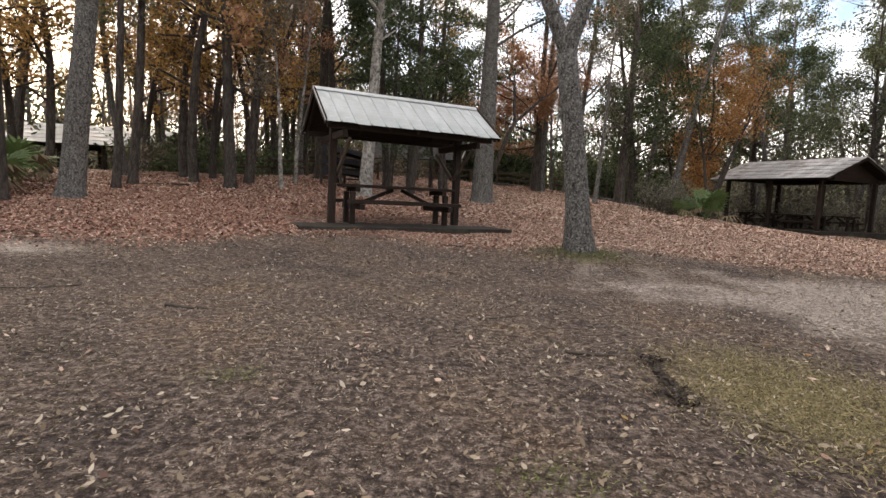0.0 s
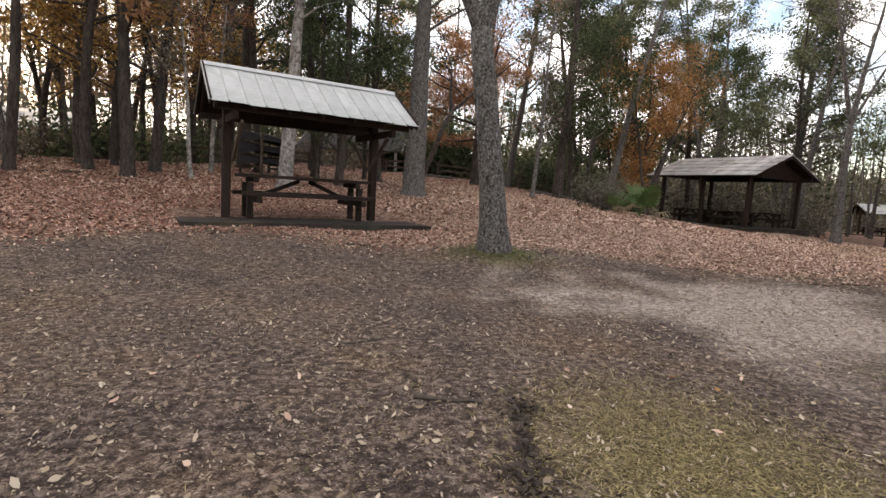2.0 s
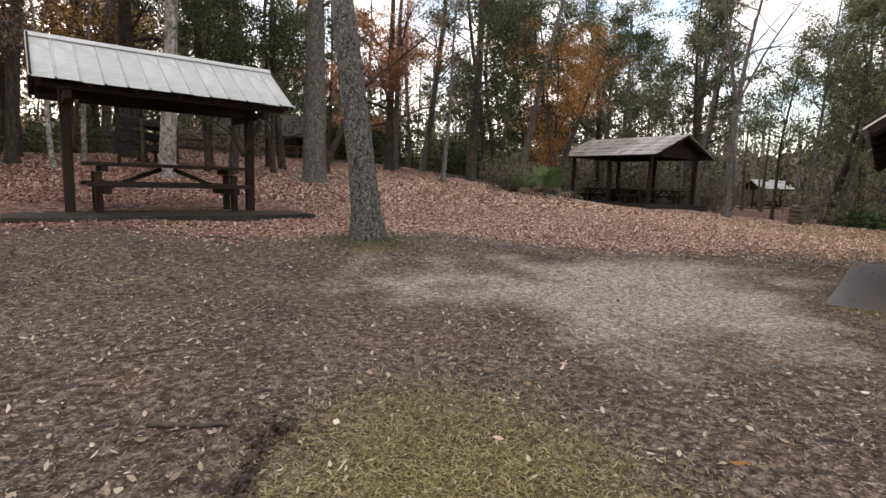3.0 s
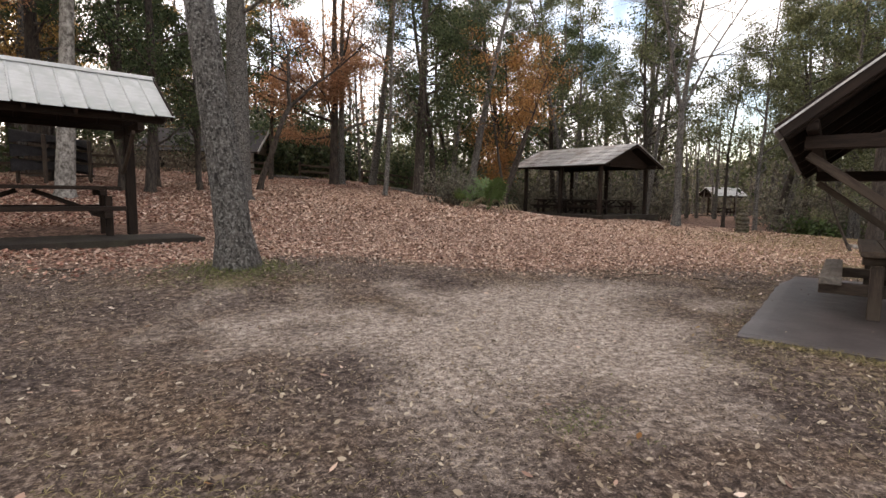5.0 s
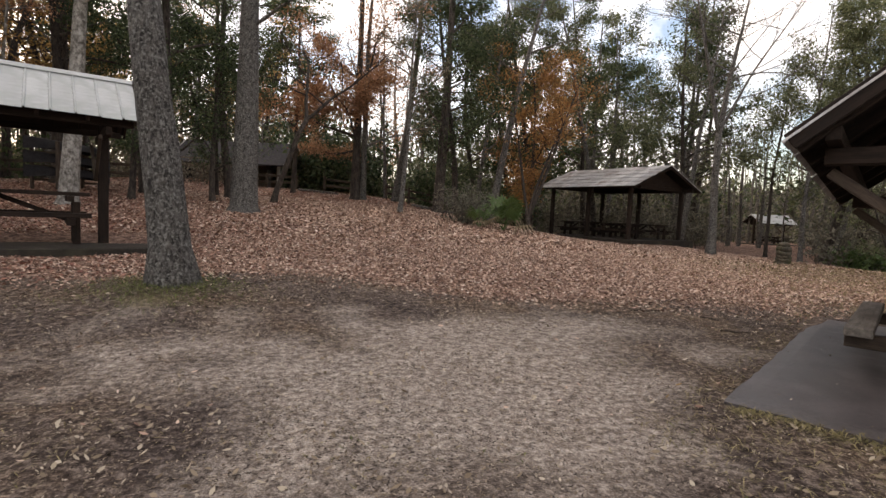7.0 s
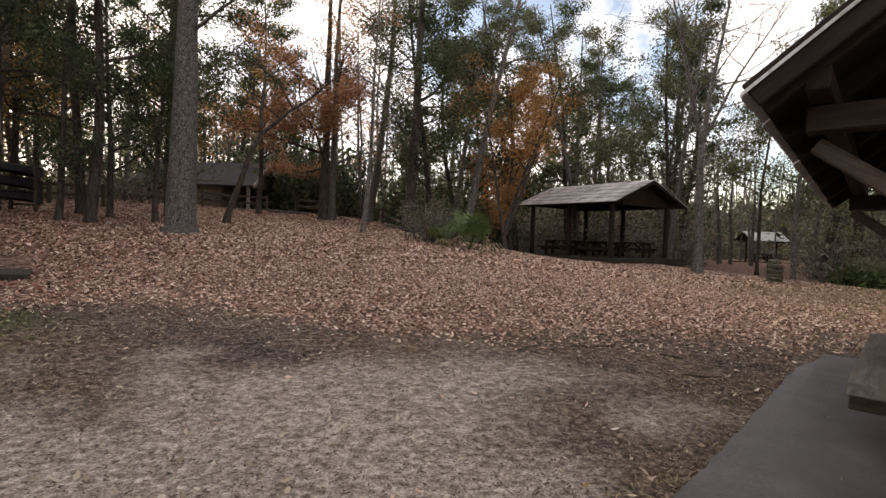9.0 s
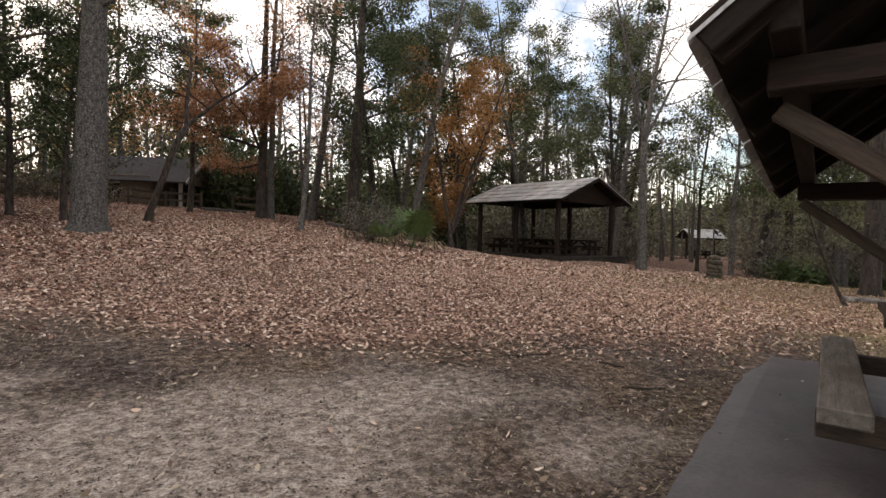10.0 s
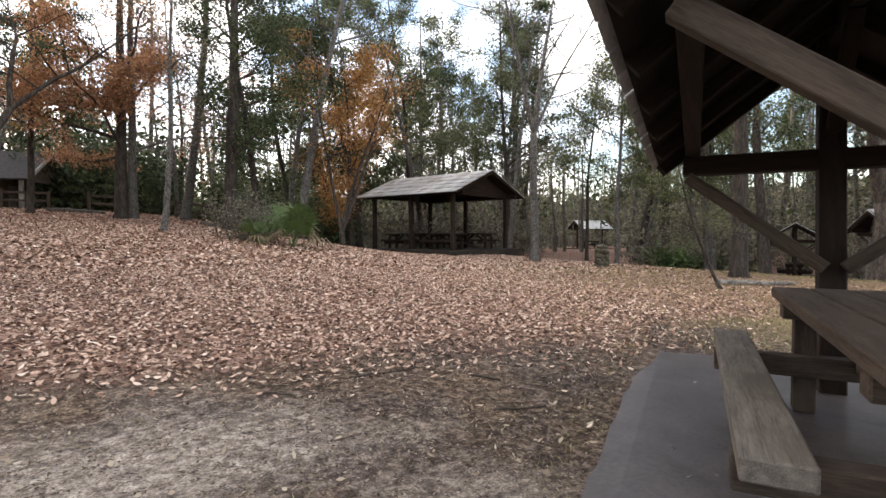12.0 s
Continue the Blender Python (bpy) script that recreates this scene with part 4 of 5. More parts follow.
thicket("thicket", lambda g: (g.uniform(-8, -1), g.uniform(37, 41)), 40, M_BROWN, "grey-brown shrubs before the cabin", per=6, high=1.5)
thicket("thicket", lambda g: (g.gauss(11.2, 0.4), g.gauss(24.4, 0.4)), 20, M_HAZE, "feathery grey-green shrub beside the palmetto", size=0.05, per=20, high=1.7, spread_=0.22)
thicket("thicket", lambda g: (g.uniform(12, 20), g.uniform(35, 42)), 70, M_GREEN, "dark green thicket behind the pavilion", per=9, high=2.6, size=0.13)
thicket("thicket", lambda g: (g.uniform(22, 40), g.uniform(33, 44)), 110, M_HAZE, "grey thicket in the woods behind the pavilion", per=8, high=3.0, size=0.13)
thicket("thicket", lambda g: (g.uniform(30, 50), g.uniform(24, 40)), 110, M_HAZE, "grey-brown brush in the woods beyond the grass", per=7, high=2.6, size=0.12)
thicket("thicket", lambda g: (g.uniform(36, 56), g.uniform(10, 30)), 120, M_HAZE, "grey-brown brush in the woods beyond the grass", per=7, high=2.8, size=0.12)
thicket("thicket", lambda g: (g.uniform(34, 44), g.uniform(24.5, 27.5)), 34, M_PALM, "bright green low palmettos along the grass", per=8, high=0.9, size=0.16)
thicket("thicket", lambda g: (g.uniform(14, 17), g.uniform(36, 52)), 60, M_PALE, "pale green shrubs along a woodland track", per=8, high=2.0, size=0.12)
thicket("thicket", lambda g: (g.uniform(4, 12), g.uniform(46, 62)), 90, M_PALE, "pale green sunlit shrubs beyond the fence", per=9, high=2.6, size=0.16)


thicket("thicket", lambda g: (g.uniform(1.5, 9.5), g.uniform(46, 58)), 90, M_GREEN, "tall dark green thicket beyond the cabin", per=11, high=6.0, size=0.2, spread_=0.55)
thicket("thicket", lambda g: (g.uniform(13.5, 21), g.uniform(44, 56)), 80, M_PALE, "tall grey-green thicket behind the evergreens", per=11, high=5.0, size=0.2, spread_=0.55)


# ---- palmettos ----
def palmetto(m, seed, fronds, size, label):
    g = random.Random(seed)
    ob = holder("palmetto", m, label, "palmetto")
    for i in range(fronds):
        dry = i % 4 == 0
        az, up = g.uniform(0, 2 * math.pi), g.uniform(0.2, 0.7) if dry else g.uniform(0.8, 2.4)
        stem = Vector((math.cos(az), math.sin(az), up)).normalized()
        tip = stem * size * g.uniform(0.5, 0.95)
        verts, faces = [], []
        tube(verts, faces, [Vector((0, 0, 0)), tip * 0.5 + Vector((0, 0, 0.05)), tip], [0.014, 0.011, 0.008], 4)
        side = stem.cross(Vector((0, 0, 1))).normalized()
        front = side.cross(stem)
        n = 13
        for k in range(n):
            w = radians(-115 + 230 * k / (n - 1))
            d = (stem * math.cos(w) + side * math.sin(w)).normalized()
            ln = size * 0.62 * (0.75 + 0.25 * math.cos(w)) * g.uniform(0.85, 1.1)
            across = d.cross(front).normalized() * 0.042 * size
            b = len(verts) - 1
            hub = 11
            mid = tip + d * ln * 0.5 + front * 0.03
            end = tip + d * ln - Vector((0, 0, 1)) * ln * (0.5 if dry else 0.22)
            verts += [mid - across, end, mid + across, mid + front * 0.012]
            faces += [(hub, b + 1, b + 4), (b + 1, b + 2, b + 4), (b + 2, b + 3, b + 4), (b + 3, hub, b + 4)]
        c = new("frond", mesh_of("frond", verts, faces, M_DRYPALM if dry else M_PALM, False))
        c.parent = ob
    return ob


for i, (px_, py_, ps) in enumerate(left_palms):
    palmetto(turned(px_, py_), 20 + i, 14, ps, "tall green fan palmetto beneath the trees")
palmetto(turned(12.2, 22.7), 1, 18, 1.25, "green fan palmetto with drooping dry fronds")
palmetto(turned(11.2, 22.9), 2, 10, 0.8, "low fan palmetto with mostly dry fronds")


# ---- stone pillar ----
def stone_pillar(m, label):
    g = random.Random(9)
    ob = holder("stone_pillar", m, label, "stone pillar")
    z = -0.05
    for row in range(6):
        h = g.uniform(0.1, 0.18)
        n = 6 if row < 5 else 4
        r = 0.21 - 0.008 * row - (0.06 if row == 5 else 0)
        for k in range(n):
            w = 2 * math.pi * (k + 0.5 * (row % 2)) / n
            wx, wz = g.uniform(0.085, 0.14), g.uniform(0.5, 0.72)
            bm = bmesh.new()
            bmesh.ops.create_icosphere(bm, subdivisions=2, radius=1)
            for v in bm.verts:
                v.co *= 1 + 0.16 * noise.noise(v.co * 1.7 + Vector((row * 3.1, k * 2.3, 0)))
                v.co = Vector([math.copysign(abs(c) ** 0.7, c) for c in v.co])
                v.co = Vector((v.co.x * wx, v.co.y * 0.11, v.co.z * h * wz))
            bmesh.ops.transform(bm, verts=bm.verts, matrix=pose(math.cos(w) * r * g.uniform(0.55, 0.72), math.sin(w) * r * g.uniform(0.55, 0.72), z + h / 2 + g.uniform(-0.02, 0.02), g.uniform(-12, 12), g.uniform(-15, 15), math.degrees(w) + 90 + g.uniform(-15, 15)))
            part("stone", bm, M_STONE, ob, smooth=True)
        z += h
    return ob


stone_pillar(turned(24.3, 20.7, 0, 1.3), "short round pillar of stacked mossy stones")


# ---- fences ----
def fence(points, label, rails=2, h=1.05):
    ob = holder("rail_fence", pose(points[0][0], points[0][1], gz(*points[0])), label, "fence", "rail fences")
    inv = ob.matrix_basis.inverted()
    g = random.Random(int(points[0][0] * 10))
    for x, y in points:
        z = gz(x, y)
        timber("post", inv @ Vector((x, y, z - 0.15)), inv @ Vector((x, y, z + h + g.uniform(-0.05, 0.1))), 0.15, 0.15, M_WOOD, ob, up=(0, 1, 0))
    for (x0, y0), (x1, y1) in zip(points, points[1:]):
        for r in range(rails):
            f = h * (0.45 + 0.42 * r)
            timber("rail", inv @ Vector((x0, y0 + 0.09, gz(x0, y0) + f)), inv @ Vector((x1, y1 + 0.09, gz(x1, y1) + f + g.uniform(-0.05, 0.05))), 0.07, 0.13, M_WOOD, ob)
    return ob


def run_of(x0, y0, x1, y1, n):
    return [(x0 + (x1 - x0) * i / n, y0 + (y1 - y0) * i / n) for i in range(n + 1)]


fence(run_of(9.6, 40.4, 12.2, 36.0, 2), "weathered split-rail fence along a drive")
fence(run_of(5.2, 41.6, 7.6, 39.8, 1), "weathered split-rail fence by a gatepost")
fence(run_of(-5.0, 41.5, 3.2, 42.6, 4), "weathered split-rail fence before the cabin")
fence(run_of(-12.0, 31.0, -3.5, 32.5, 4), "grey split-rail fence under the trees")


def log(a, b, r, material, label, name="fallen_log"):
    g = random.Random(int(a[0] * 7 + b[1] * 3))
    pts = []
    for i in range(7):
        x, y = a[0] + (b[0] - a[0]) * i / 6, a[1] + (b[1] - a[1]) * i / 6
        off = g.uniform(-1, 1) * max(r * 0.6, 0.035 * math.dist(a, b))
        pts.append(Vector((x + off, y + off, bumpy(x, y) + r * 0.7)))
    verts, faces = [], []
    tube(verts, faces, pts, [r * g.uniform(0.8, 1.15) * (1 - 0.4 * i / 6) for i in range(7)], 8)
    faces.append(tuple(reversed(range(8))))
    return tagged(new(name, mesh_of(name, verts, faces, material)), label, name.replace("_", " "))


log((10.6, 34.6), (13.0, 31.2), 0.12, M_BARK, "long grey log edging the clearing")
log((3.4, 40.2), (6.2, 38.8), 0.11, M_BARK, "grey log lying before the cabin")
log((20.8, 13.6), (22.2, 12.4), 0.09, M_BARKP, "pale crooked fallen branch on the grass")
log((-9.6, 20.4), (-11.2, 19.4), 0.045, M_BARKD, "dark fallen branch under the trees")
for sa, sb, sr in (((-3.2, 5.52), (-2.68, 5.41), 0.022), ((0.92, 4.36), (1.38, 4.26), 0.02), ((0.25, 5.5), (0.75, 5.75), 0.012), ((9.47, 9.63), (10.12, 9.69), 0.012), ((10.5, 9.36), (10.64, 9.12), 0.014), ((8.8, 9.66), (9.05, 9.4), 0.012), ((-5.9, 5.9), (-4.8, 6.5), 0.016), ((0.05, 11.25), (0.65, 11.1), 0.02), ((10.2, 8.6), (10.6, 8.5), 0.012), ((1.6, 4.2), (1.42, 3.35), 0.014)):
    log(sa, sb, sr, M_TWIG, "thin dark dead stick lying on the soil", "stick")


# ---- stacked canoes behind the shelter ----
def canoe(m, label):
    bm = bmesh.new()
    n, k = 14, 7
    rows_ = []
    for i in range(n + 1):
        f = i / n * 2 - 1
        w, hgt = 0.42 * (1 - abs(f) ** 2.6) + 0.01, 0.3 + 0.14 * f * f
        rows_.append([bm.verts.new((f * 2.1, w * math.cos(math.pi * j / (k - 1)), hgt * math.sin(math.pi * j / (k - 1)) - 0.14 * f * f)) for j in range(k)])
    for i in range(n):
        for j in range(k - 1):
            bm.faces.new((rows_[i][j], rows_[i + 1][j], rows_[i + 1][j + 1], rows_[i][j + 1]))
    g = bmesh.ops.solidify(bm, geom=bm.faces[:], thickness=0.02)
    bmesh.ops.recalc_face_normals(bm, faces=bm.faces)
    ob = part("canoe", bm, M_SHINGLE, smooth=True)
    ob.matrix_basis = m
    return tagged(ob, label, "canoe", "stacked canoes")


rack = holder("canoe_rack", turned(-4.6, 25.8, 72), "timber rack holding overturned canoes", "rack")
for s in (-1, 1):
    for q in (-1, 1):
        timber("post", (s * 1.2, q * 0.5, 0), (s * 1.2, q * 0.5, 1.75), 0.1, 0.1, M_WOOD, rack, up=(0, 1, 0))
    for k in range(3):
        timber("crossbar", (s * 1.2 + 0.09, -0.6, 0.35 + 0.5 * k), (s * 1.2 + 0.09, 0.6, 0.35 + 0.5 * k), 0.08, 0.08, M_WOOD, rack)
for k in range(3):
    canoe(turned(-4.6, 25.8, 72) @ pose(0, 0, 0.54 + 0.5 * k), "overturned dark canoe on a timber rack")


# ---- cabin ----
def cabin(m, L=9.0, W=6.0, H=2.6, R=4.7):
    ob = holder("cabin", m, "low tan cabin with a dark shingle roof and porch", "cabin")
    bm = bmesh.new()
    for a, b in (((-L / 2, -W / 2), (L / 2 - 2, -W / 2)), ((L / 2 - 2, -W / 2 + 0.08), (L / 2 - 2, W / 2)), ((L / 2 - 2, W / 2), (-L / 2, W / 2)), ((-L / 2, W / 2 - 0.08), (-L / 2, -W / 2 + 0.08))):
        beam(bm, (*a, H / 2 - 0.3), (*b, H / 2 - 0.3), 0.15, H + 0.6, bev=0)
    part("wall", bm, M_SIDING, ob)
    for i in range(11):
        z = 0.1 + i * 0.235
        timber("siding_board", (-L / 2, -W / 2 - 0.085, z), (L / 2 - 2, -W / 2 - 0.085, z), 0.02, 0.21, M_SIDING, ob)
    for q in (-1, 1):
        bm = bmesh.new()
        d = Vector((0, q * (W / 2 + 0.5), H - R - 0.25))
        beam(bm, Vector((0, 0, R)), Vector((0, 0, R)) + d, L + 0.8, 0.12, bev=0)
        part("roof", bm, M_SHINGLE, ob)
        for s in (-1, 1):
            timber("barge_board", (s * (L / 2 + 0.43), 0, R - 0.02), (s * (L / 2 + 0.43), q * (W / 2 + 0.5), H - 0.27), 0.05, 0.22, M_TRIM, ob, "pale barge board")
    bm = bmesh.new()
    t = [bm.verts.new((L / 2 - 0.1, y, z)) for y, z in ((-W / 2, H + 0.02), (W / 2, H + 0.02), (0, R - 0.15))]
    u = [bm.verts.new(v.co - Vector((0.1, 0, 0))) for v in t]
    bm.faces.new(t), bm.faces.new(u)
    for j in range(3):
        bm.faces.new((t[j], t[(j + 1) % 3], u[(j + 1) % 3], u[j]))
    bmesh.ops.recalc_face_normals(bm, faces=bm.faces)
    part("gable", bm, M_SIDING, ob)
    for q in (-1, 1):
        timber("porch_post", (L / 2 - 0.15, q * (W / 2 - 0.1), -0.3), (L / 2 - 0.15, q * (W / 2 - 0.1), H + 0.02), 0.2, 0.2, M_TRIM, ob, up=(0, 1, 0))
    timber("porch_beam", (L / 2 - 0.15, -W / 2 + 0.01, H - 0.1), (L / 2 - 0.15, W / 2 - 0.01, H - 0.1), 0.19, 0.2, M_SIDING, ob)
    dr = timber("door", (L / 2 - 1.9, 0.3, 0), (L / 2 - 1.9, 0.3, 2.05), 0.9, 0.05, M_TRIM, ob, "pale cabin door", up=(1, 0, 0))
    for x in (-2.8, -0.3):
        w = timber("window", (x, -W / 2 - 0.11, 1.0), (x, -W / 2 - 0.11, 2.0), 0.9, 0.04, M_DARK, ob, "dark cabin window", up=(0, -1, 0))
    return ob


cabin(place(-1.2, 46.8, -14, -0.6), L=8.0, W=5.6, H=2.4, R=4.1)


# ---- loose leaves and grass on the ground ----
def flat_leaves(name, pts, seed, lo, hi, mat, label, tilt=0.45, lift=0.012):
    n = len(pts)
    g = np.random.RandomState(seed)
    c = np.array([(x, y, bumpy(x, y) + lift) for x, y in pts])
    w = g.uniform(0, 2 * np.pi, n)
    nz = np.stack([g.normal(0, tilt, n), g.normal(0, tilt, n), np.ones(n)], 1)
    nz /= np.linalg.norm(nz, axis=1)[:, None]
    a = np.stack([np.cos(w), np.sin(w), np.zeros(n)], 1)
    a -= nz * (a * nz).sum(1)[:, None]
    a /= np.linalg.norm(a, axis=1)[:, None]
    b = np.cross(nz, a)
    s = g.uniform(lo, hi, n)[:, None]
    k = g.uniform(0.3, 0.55, n)[:, None]
    curl = g.uniform(-0.1, 0.35, n)[:, None]
    v = np.empty((n, 6, 3))
    v[:, 0] = c - a * s + nz * s * curl
    v[:, 1] = c - a * s * 0.2 - b * s * k + nz * s * curl * 0.5
    v[:, 2] = c + a * s * 0.45 - b * s * k * 0.8 + nz * s * curl * 0.4
    v[:, 3] = c + a * s + nz * s * curl
    v[:, 4] = c + a * s * 0.4 + b * s * k * 0.85 + nz * s * curl * 0.4
    v[:, 5] = c - a * s * 0.25 + b * s * k + nz * s * curl * 0.5
    v[:, :, 2] += s * 0.35 * g.uniform(0.2, 1, (n, 1))
    me = bpy.data.meshes.new(name)
    me.vertices.add(6 * n)
    me.vertices.foreach_set("co", v.ravel())
    me.loops.add(6 * n)
    me.loops.foreach_set("vertex_index", np.arange(6 * n))
    me.polygons.add(n)
    me.polygons.foreach_set("loop_start", np.arange(0, 6 * n, 6))
    me.polygons.foreach_set("loop_total", np.full(n, 6))
    me.update()
    me.materials.append(mat)
    return tagged(new(name, me), label, "fallen leaves", kind="stuff")


def on_slab(x, y):
    for (cx, cy), deg, hl, hw in ((D_AT, D_DEG, 2.86, 1.47), (A_AT, A_DEG, 2.86, 1.47), (P_AT, P_DEG, 3.6, 3.0)):
        dx, dy, a = x - cx, y - cy, radians(deg)
        u, v = dx * math.cos(a) + dy * math.sin(a), -dx * math.sin(a) + dy * math.cos(a)
        if abs(u) < hl and abs(v) < hw:
            return True
    return False


def strew(seed, x0, x1, y0, y1, per_m2, keep):
    g = random.Random(seed)
    out = []
    for i in range(int((x1 - x0) * (y1 - y0) * per_m2)):
        x, y = g.uniform(x0, x1), g.uniform(y0, y1)
        if g.random() < keep(x, y) and not on_slab(x, y):
            out.append((x, y))
    return out


def cover(x, y):
    return clamp01(0.55 + litter(x, y) * 0.5) * (1 - 0.75 * turfy(x, y)) * clamp01(1.15 - max(0, x - 17) * 0.05)


def russet(x, y):
    return clamp01(0.5 - (x - 1) * 0.12)


flat_leaves("leaf_litter", strew(1, -14, 24, 8.5, 17, 640, lambda x, y: cover(x, y) * (1 - 0.6 * russet(x, y)) if litter(x, y) > -1.2 else 0), 11, 0.016, 0.039, M_LITTER, "dense tan and brown fallen oak leaves")
flat_leaves("leaf_litter", strew(2, -16, 28, 17, 32, 190, lambda x, y: cover(x, y) * (1 - 0.6 * russet(x, y))), 12, 0.034, 0.072, M_LITTER, "tan and brown fallen leaves up the slope")
flat_leaves("russet_litter", strew(3, -15, 6, 8.5, 28, 170, lambda x, y: cover(x, y) * russet(x, y) if litter(x, y) > -0.8 else 0), 13, 0.026, 0.058, M_REDLITTER, "russet fallen leaves on the slope")
flat_leaves("leaf_litter", strew(5, -14, 15, 32, 46, 45, lambda x, y: 0.5 * cover(x, y)), 16, 0.035, 0.075, M_REDLITTER, "fallen leaves under the woods before the cabin")
flat_leaves("leaf_litter", strew(6, -14, 15, 32, 46, 45, lambda x, y: 0.5 * cover(x, y)), 17, 0.035, 0.075, M_LITTER, "fallen leaves under the woods before the cabin")
flat_leaves("scattered_leaves", strew(4, -11, 16, 0.6, 12.5, 62, lambda x, y: (1 - cover(x, y)) * clamp01(0.75 + 0.9 * noise.noise((x * 0.6, y * 0.6, 5)) - 0.45 * sandy(x, y))), 14, 0.011, 0.034, M_PALELEAF, "small dry tan leaves scattered on bare soil")
flat_leaves("large_leaves", strew(41, -9, 15, 1.6, 12, 4, lambda x, y: clamp01(0.5 + 0.9 * noise.noise((x * 0.5, y * 0.5, 8)))), 42, 0.02, 0.042, M_LITTER, "single larger tan oak leaves lying on the soil", tilt=0.35)
flat_leaves("slab_leaves", [(D_AT[0] + u * math.cos(radians(D_DEG)) - v * math.sin(radians(D_DEG)), D_AT[1] + u * math.sin(radians(D_DEG)) + v * math.cos(radians(D_DEG))) for u, v in [(random.uniform(-2.8, 2.8), random.uniform(0.3, 1.42)) for _ in range(26)]], 15, 0.009, 0.018, M_CRUMBS, "a few small dry leaves on the concrete slab", lift=0.07)


def blades(name, pts, seed, lo, hi, mat, label, lay=1.6, width=0.0035):
    n = len(pts)
    g = np.random.RandomState(seed)
    c = np.array([(x, y, bumpy(x, y)) for x, y in pts])
    w = g.uniform(0, 2 * np.pi, n)
    d = np.stack([np.cos(w) * lay, np.sin(w) * lay, g.uniform(0.25, 1.2, n)], 1)
    d /= np.linalg.norm(d, axis=1)[:, None]
    L = g.uniform(lo, hi, n)[:, None]
    sd = np.stack([-np.sin(w), np.cos(w), np.zeros(n)], 1) * width
    v = np.empty((n, 4, 3))
    mid = c + d * L * 0.55
    v[:, 0], v[:, 1], v[:, 2], v[:, 3] = c - sd, mid - sd * 0.8, mid + d * L * 0.5 * np.array([1, 1, 0.1]), mid + sd * 0.8
    me = bpy.data.meshes.new(name)
    me.vertices.add(4 * n)
    me.vertices.foreach_set("co", v.ravel())
    me.loops.add(4 * n)
    me.loops.foreach_set("vertex_index", np.arange(4 * n))
    me.polygons.add(n)
    me.polygons.foreach_set("loop_start", np.arange(0, 4 * n, 4))
    me.polygons.foreach_set("loop_total", np.full(n, 4))
    me.update()
    me.materials.append(mat)
    return tagged(new(name, me), label, "grass", kind="stuff")


def patchy(x, y):
    return clamp01(1.6 * noise.noise((x * 0.9, y * 0.9, 12)) + 0.25)


blades("dry_grass", strew(21, 0.4, 5.5, 0.6, 5.6, 2400, lambda x, y: clamp01(turfy(x, y) * 1.4)), 31, 0.035, 0.085, M_GRASS, "matted straw-coloured dead grass", width=0.0045)
blades("dry_grass", strew(22, -8, 15, 0.6, 9.5, 190, lambda x, y: patchy(x, y) * (1 - 0.8 * sandy(x, y))), 32, 0.03, 0.08, M_GRASS, "thin patches of dead grass on bare soil")
blades("green_sprigs", strew(23, -5, 8, 0.7, 6, 60, lambda x, y: 1.0 if noise.noise((x * 1.7, y * 1.7, 20)) > 0.48 else 0), 33, 0.03, 0.07, M_GREENGRASS, "small sprigs of green weed", lay=0.9, width=0.006)
blades("foot_grass", [(2.87 + random.gauss(0, 0.5), 10.4 + random.gauss(-0.1, 0.4)) for _ in range(2600)], 34, 0.06, 0.16, M_GREENGRASS, "tufts of moss and grass round a tree foot", lay=0.9, width=0.005)
blades("slab_edge_grass", strew(24, 7.0, 13, 4.0, 9.8, 240, lambda x, y: 1.0 if abs(-(x - D_AT[0]) * math.sin(radians(D_DEG)) + (y - D_AT[1]) * math.cos(radians(D_DEG)) - 0) < 1.75 and not on_slab(x, y) else 0), 35, 0.05, 0.13, M_GRASS, "dry grass tufts along the slab edge", lay=1.0)
def front_edge(u, off):
    """A spot off the slab's front edge, u along it from the corner."""
    a = radians(D_DEG)
    lx, ly = -2.85 - off, 1.45 - u
    return D_AT[0] + lx * math.cos(a) - ly * math.sin(a), D_AT[1] + lx * math.sin(a) + ly * math.cos(a)


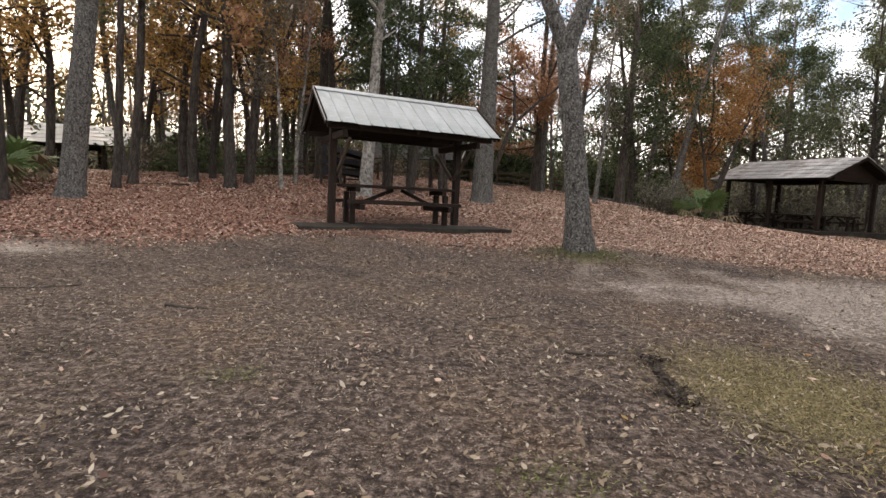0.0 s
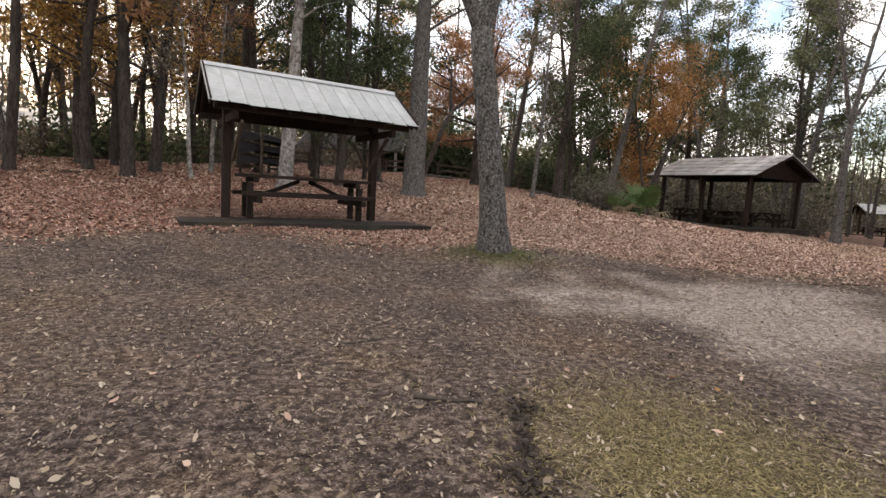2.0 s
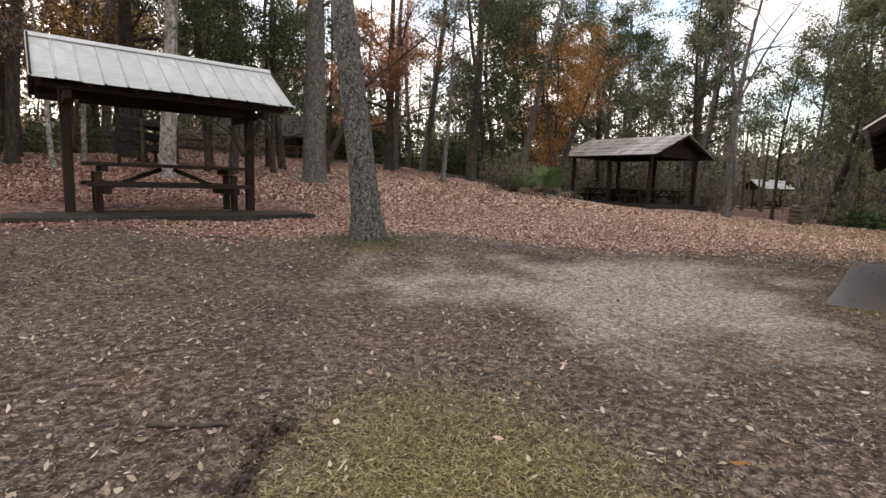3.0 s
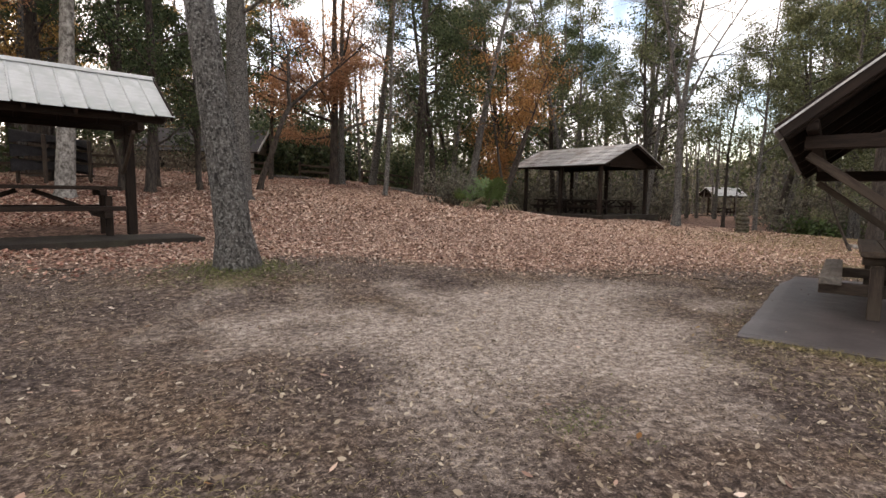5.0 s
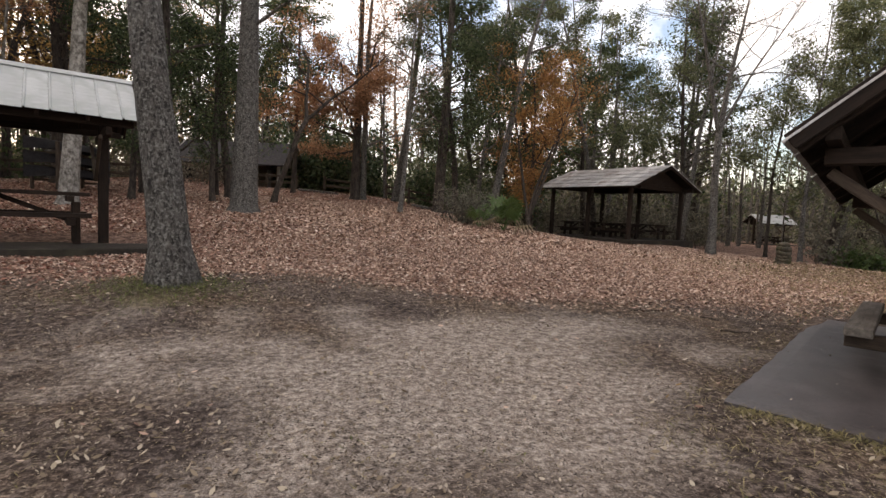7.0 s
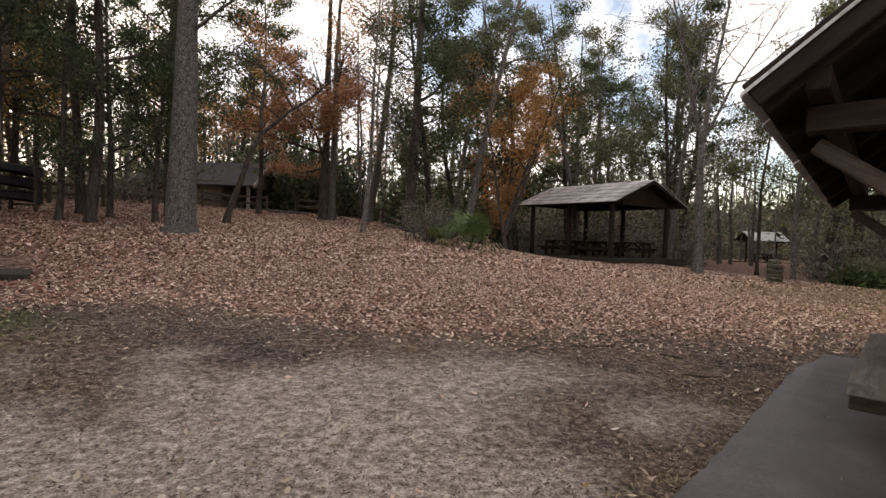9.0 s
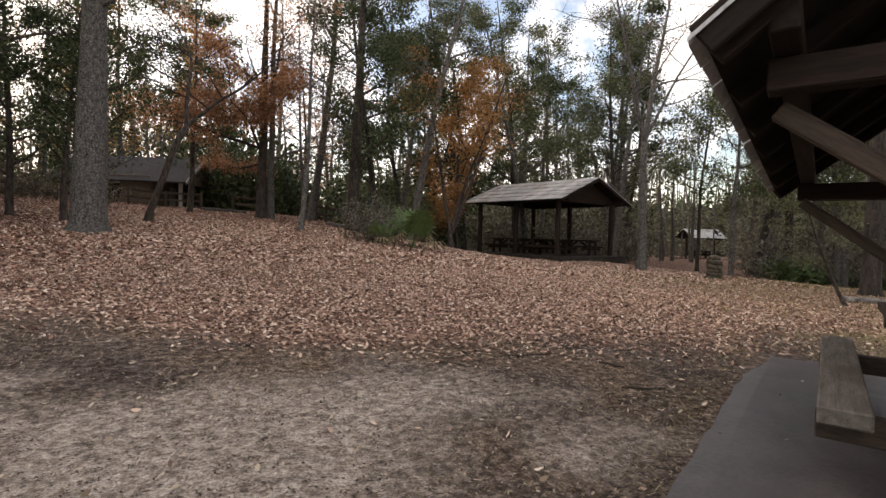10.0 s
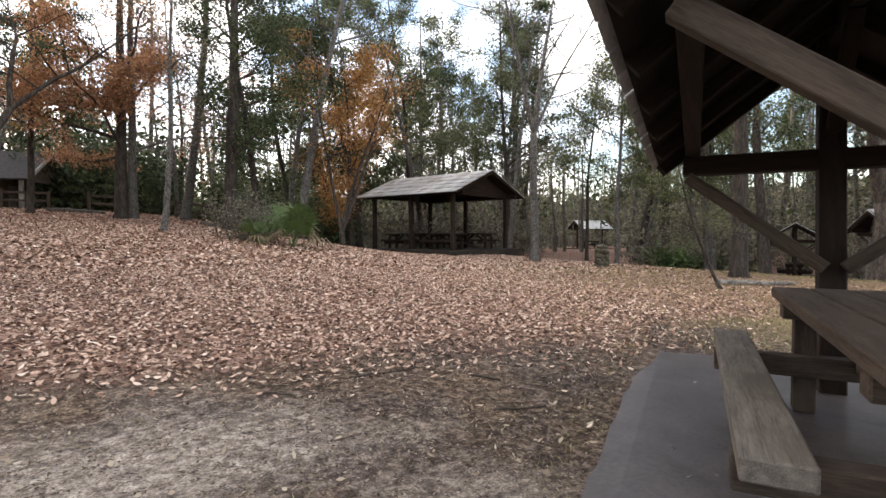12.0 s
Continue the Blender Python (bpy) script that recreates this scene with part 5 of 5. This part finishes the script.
blades("edge_tuft", [front_edge(random.uniform(0.15, 1.9) ** 1.2, abs(random.gauss(0.06, 0.1))) for _ in range(1300)], 40, 0.05, 0.13, M_GRASS, "brown tufts of dead grass against the slab", lay=1.1, width=0.004)
blades("meadow_grass", strew(25, 12, 34, 7, 24, 190, lambda x, y: turfy(x, y)), 36, 0.06, 0.14, M_GRASS, "short yellow-green grass beyond the leaves", lay=0.8, width=0.008)

flat_leaves("furrow_clods", [(1.38 + 0.25 * f + random.gauss(0, 0.05 + 0.03 * math.sin(f * 9)), 3.15 + 1.1 * f + random.gauss(0, 0.03)) for f in [random.random() for _ in range(380)]], 43, 0.012, 0.034, M_DARKBITS, "dark crumbled soil in a shallow furrow beside dead grass", tilt=0.7)
flat_leaves("bright_leaves", [(3.06, 4.78), (5.52, 4.59), (3.28, 4.5), (3.9, 3.3)], 44, 0.035, 0.05, M_ORANGE, "a few bright orange fallen leaves on bare soil", tilt=0.25)
flat_leaves("yellow_leaves", [(8.0, 6.66), (7.7, 6.42), (0.9, 2.9), (2.2, 2.6)], 45, 0.025, 0.04, M_YELLOW, "a few yellow fallen leaves on bare soil", tilt=0.25)
blades("green_weed", [(x + random.gauss(0, 0.16), y + random.gauss(0, 0.12)) for x, y in ((5.3, 4.9), (0.34, 2.2), (-1.75, 3.48), (9.1, 5.2)) for _ in range(260)], 46, 0.015, 0.04, M_GREENGRASS, "low green weeds in small patches on the soil", lay=1.2, width=0.006)
blades("soil_debris", strew(26, -7, 15, 0.5, 10.5, 520, lambda x, y: clamp01(0.75 + 0.6 * noise.noise((x * 0.8, y * 0.8, 30)) - 0.3 * sandy(x, y))), 37, 0.012, 0.04, M_PALELEAF, "fine needles, stems and chaff on the soil", lay=4.0, width=0.006)
blades("dark_debris", strew(27, -7, 15, 0.5, 10.5, 420, lambda x, y: clamp01(0.7 + 0.7 * noise.noise((x * 0.7, y * 0.7, 40)))), 38, 0.012, 0.045, M_DARKBITS, "dark rotted bits of bark and twig on the soil", lay=4.0, width=0.008)

flat_leaves("leaf_crumbs", strew(28, -7, 15, 0.6, 11.5, 420, lambda x, y: clamp01(0.6 + 0.9 * noise.noise((x * 0.9, y * 0.9, 50)) - 0.35 * sandy(x, y))), 39, 0.006, 0.018, M_CRUMBS, "small brown crumbs of broken leaves on the soil", tilt=0.6)
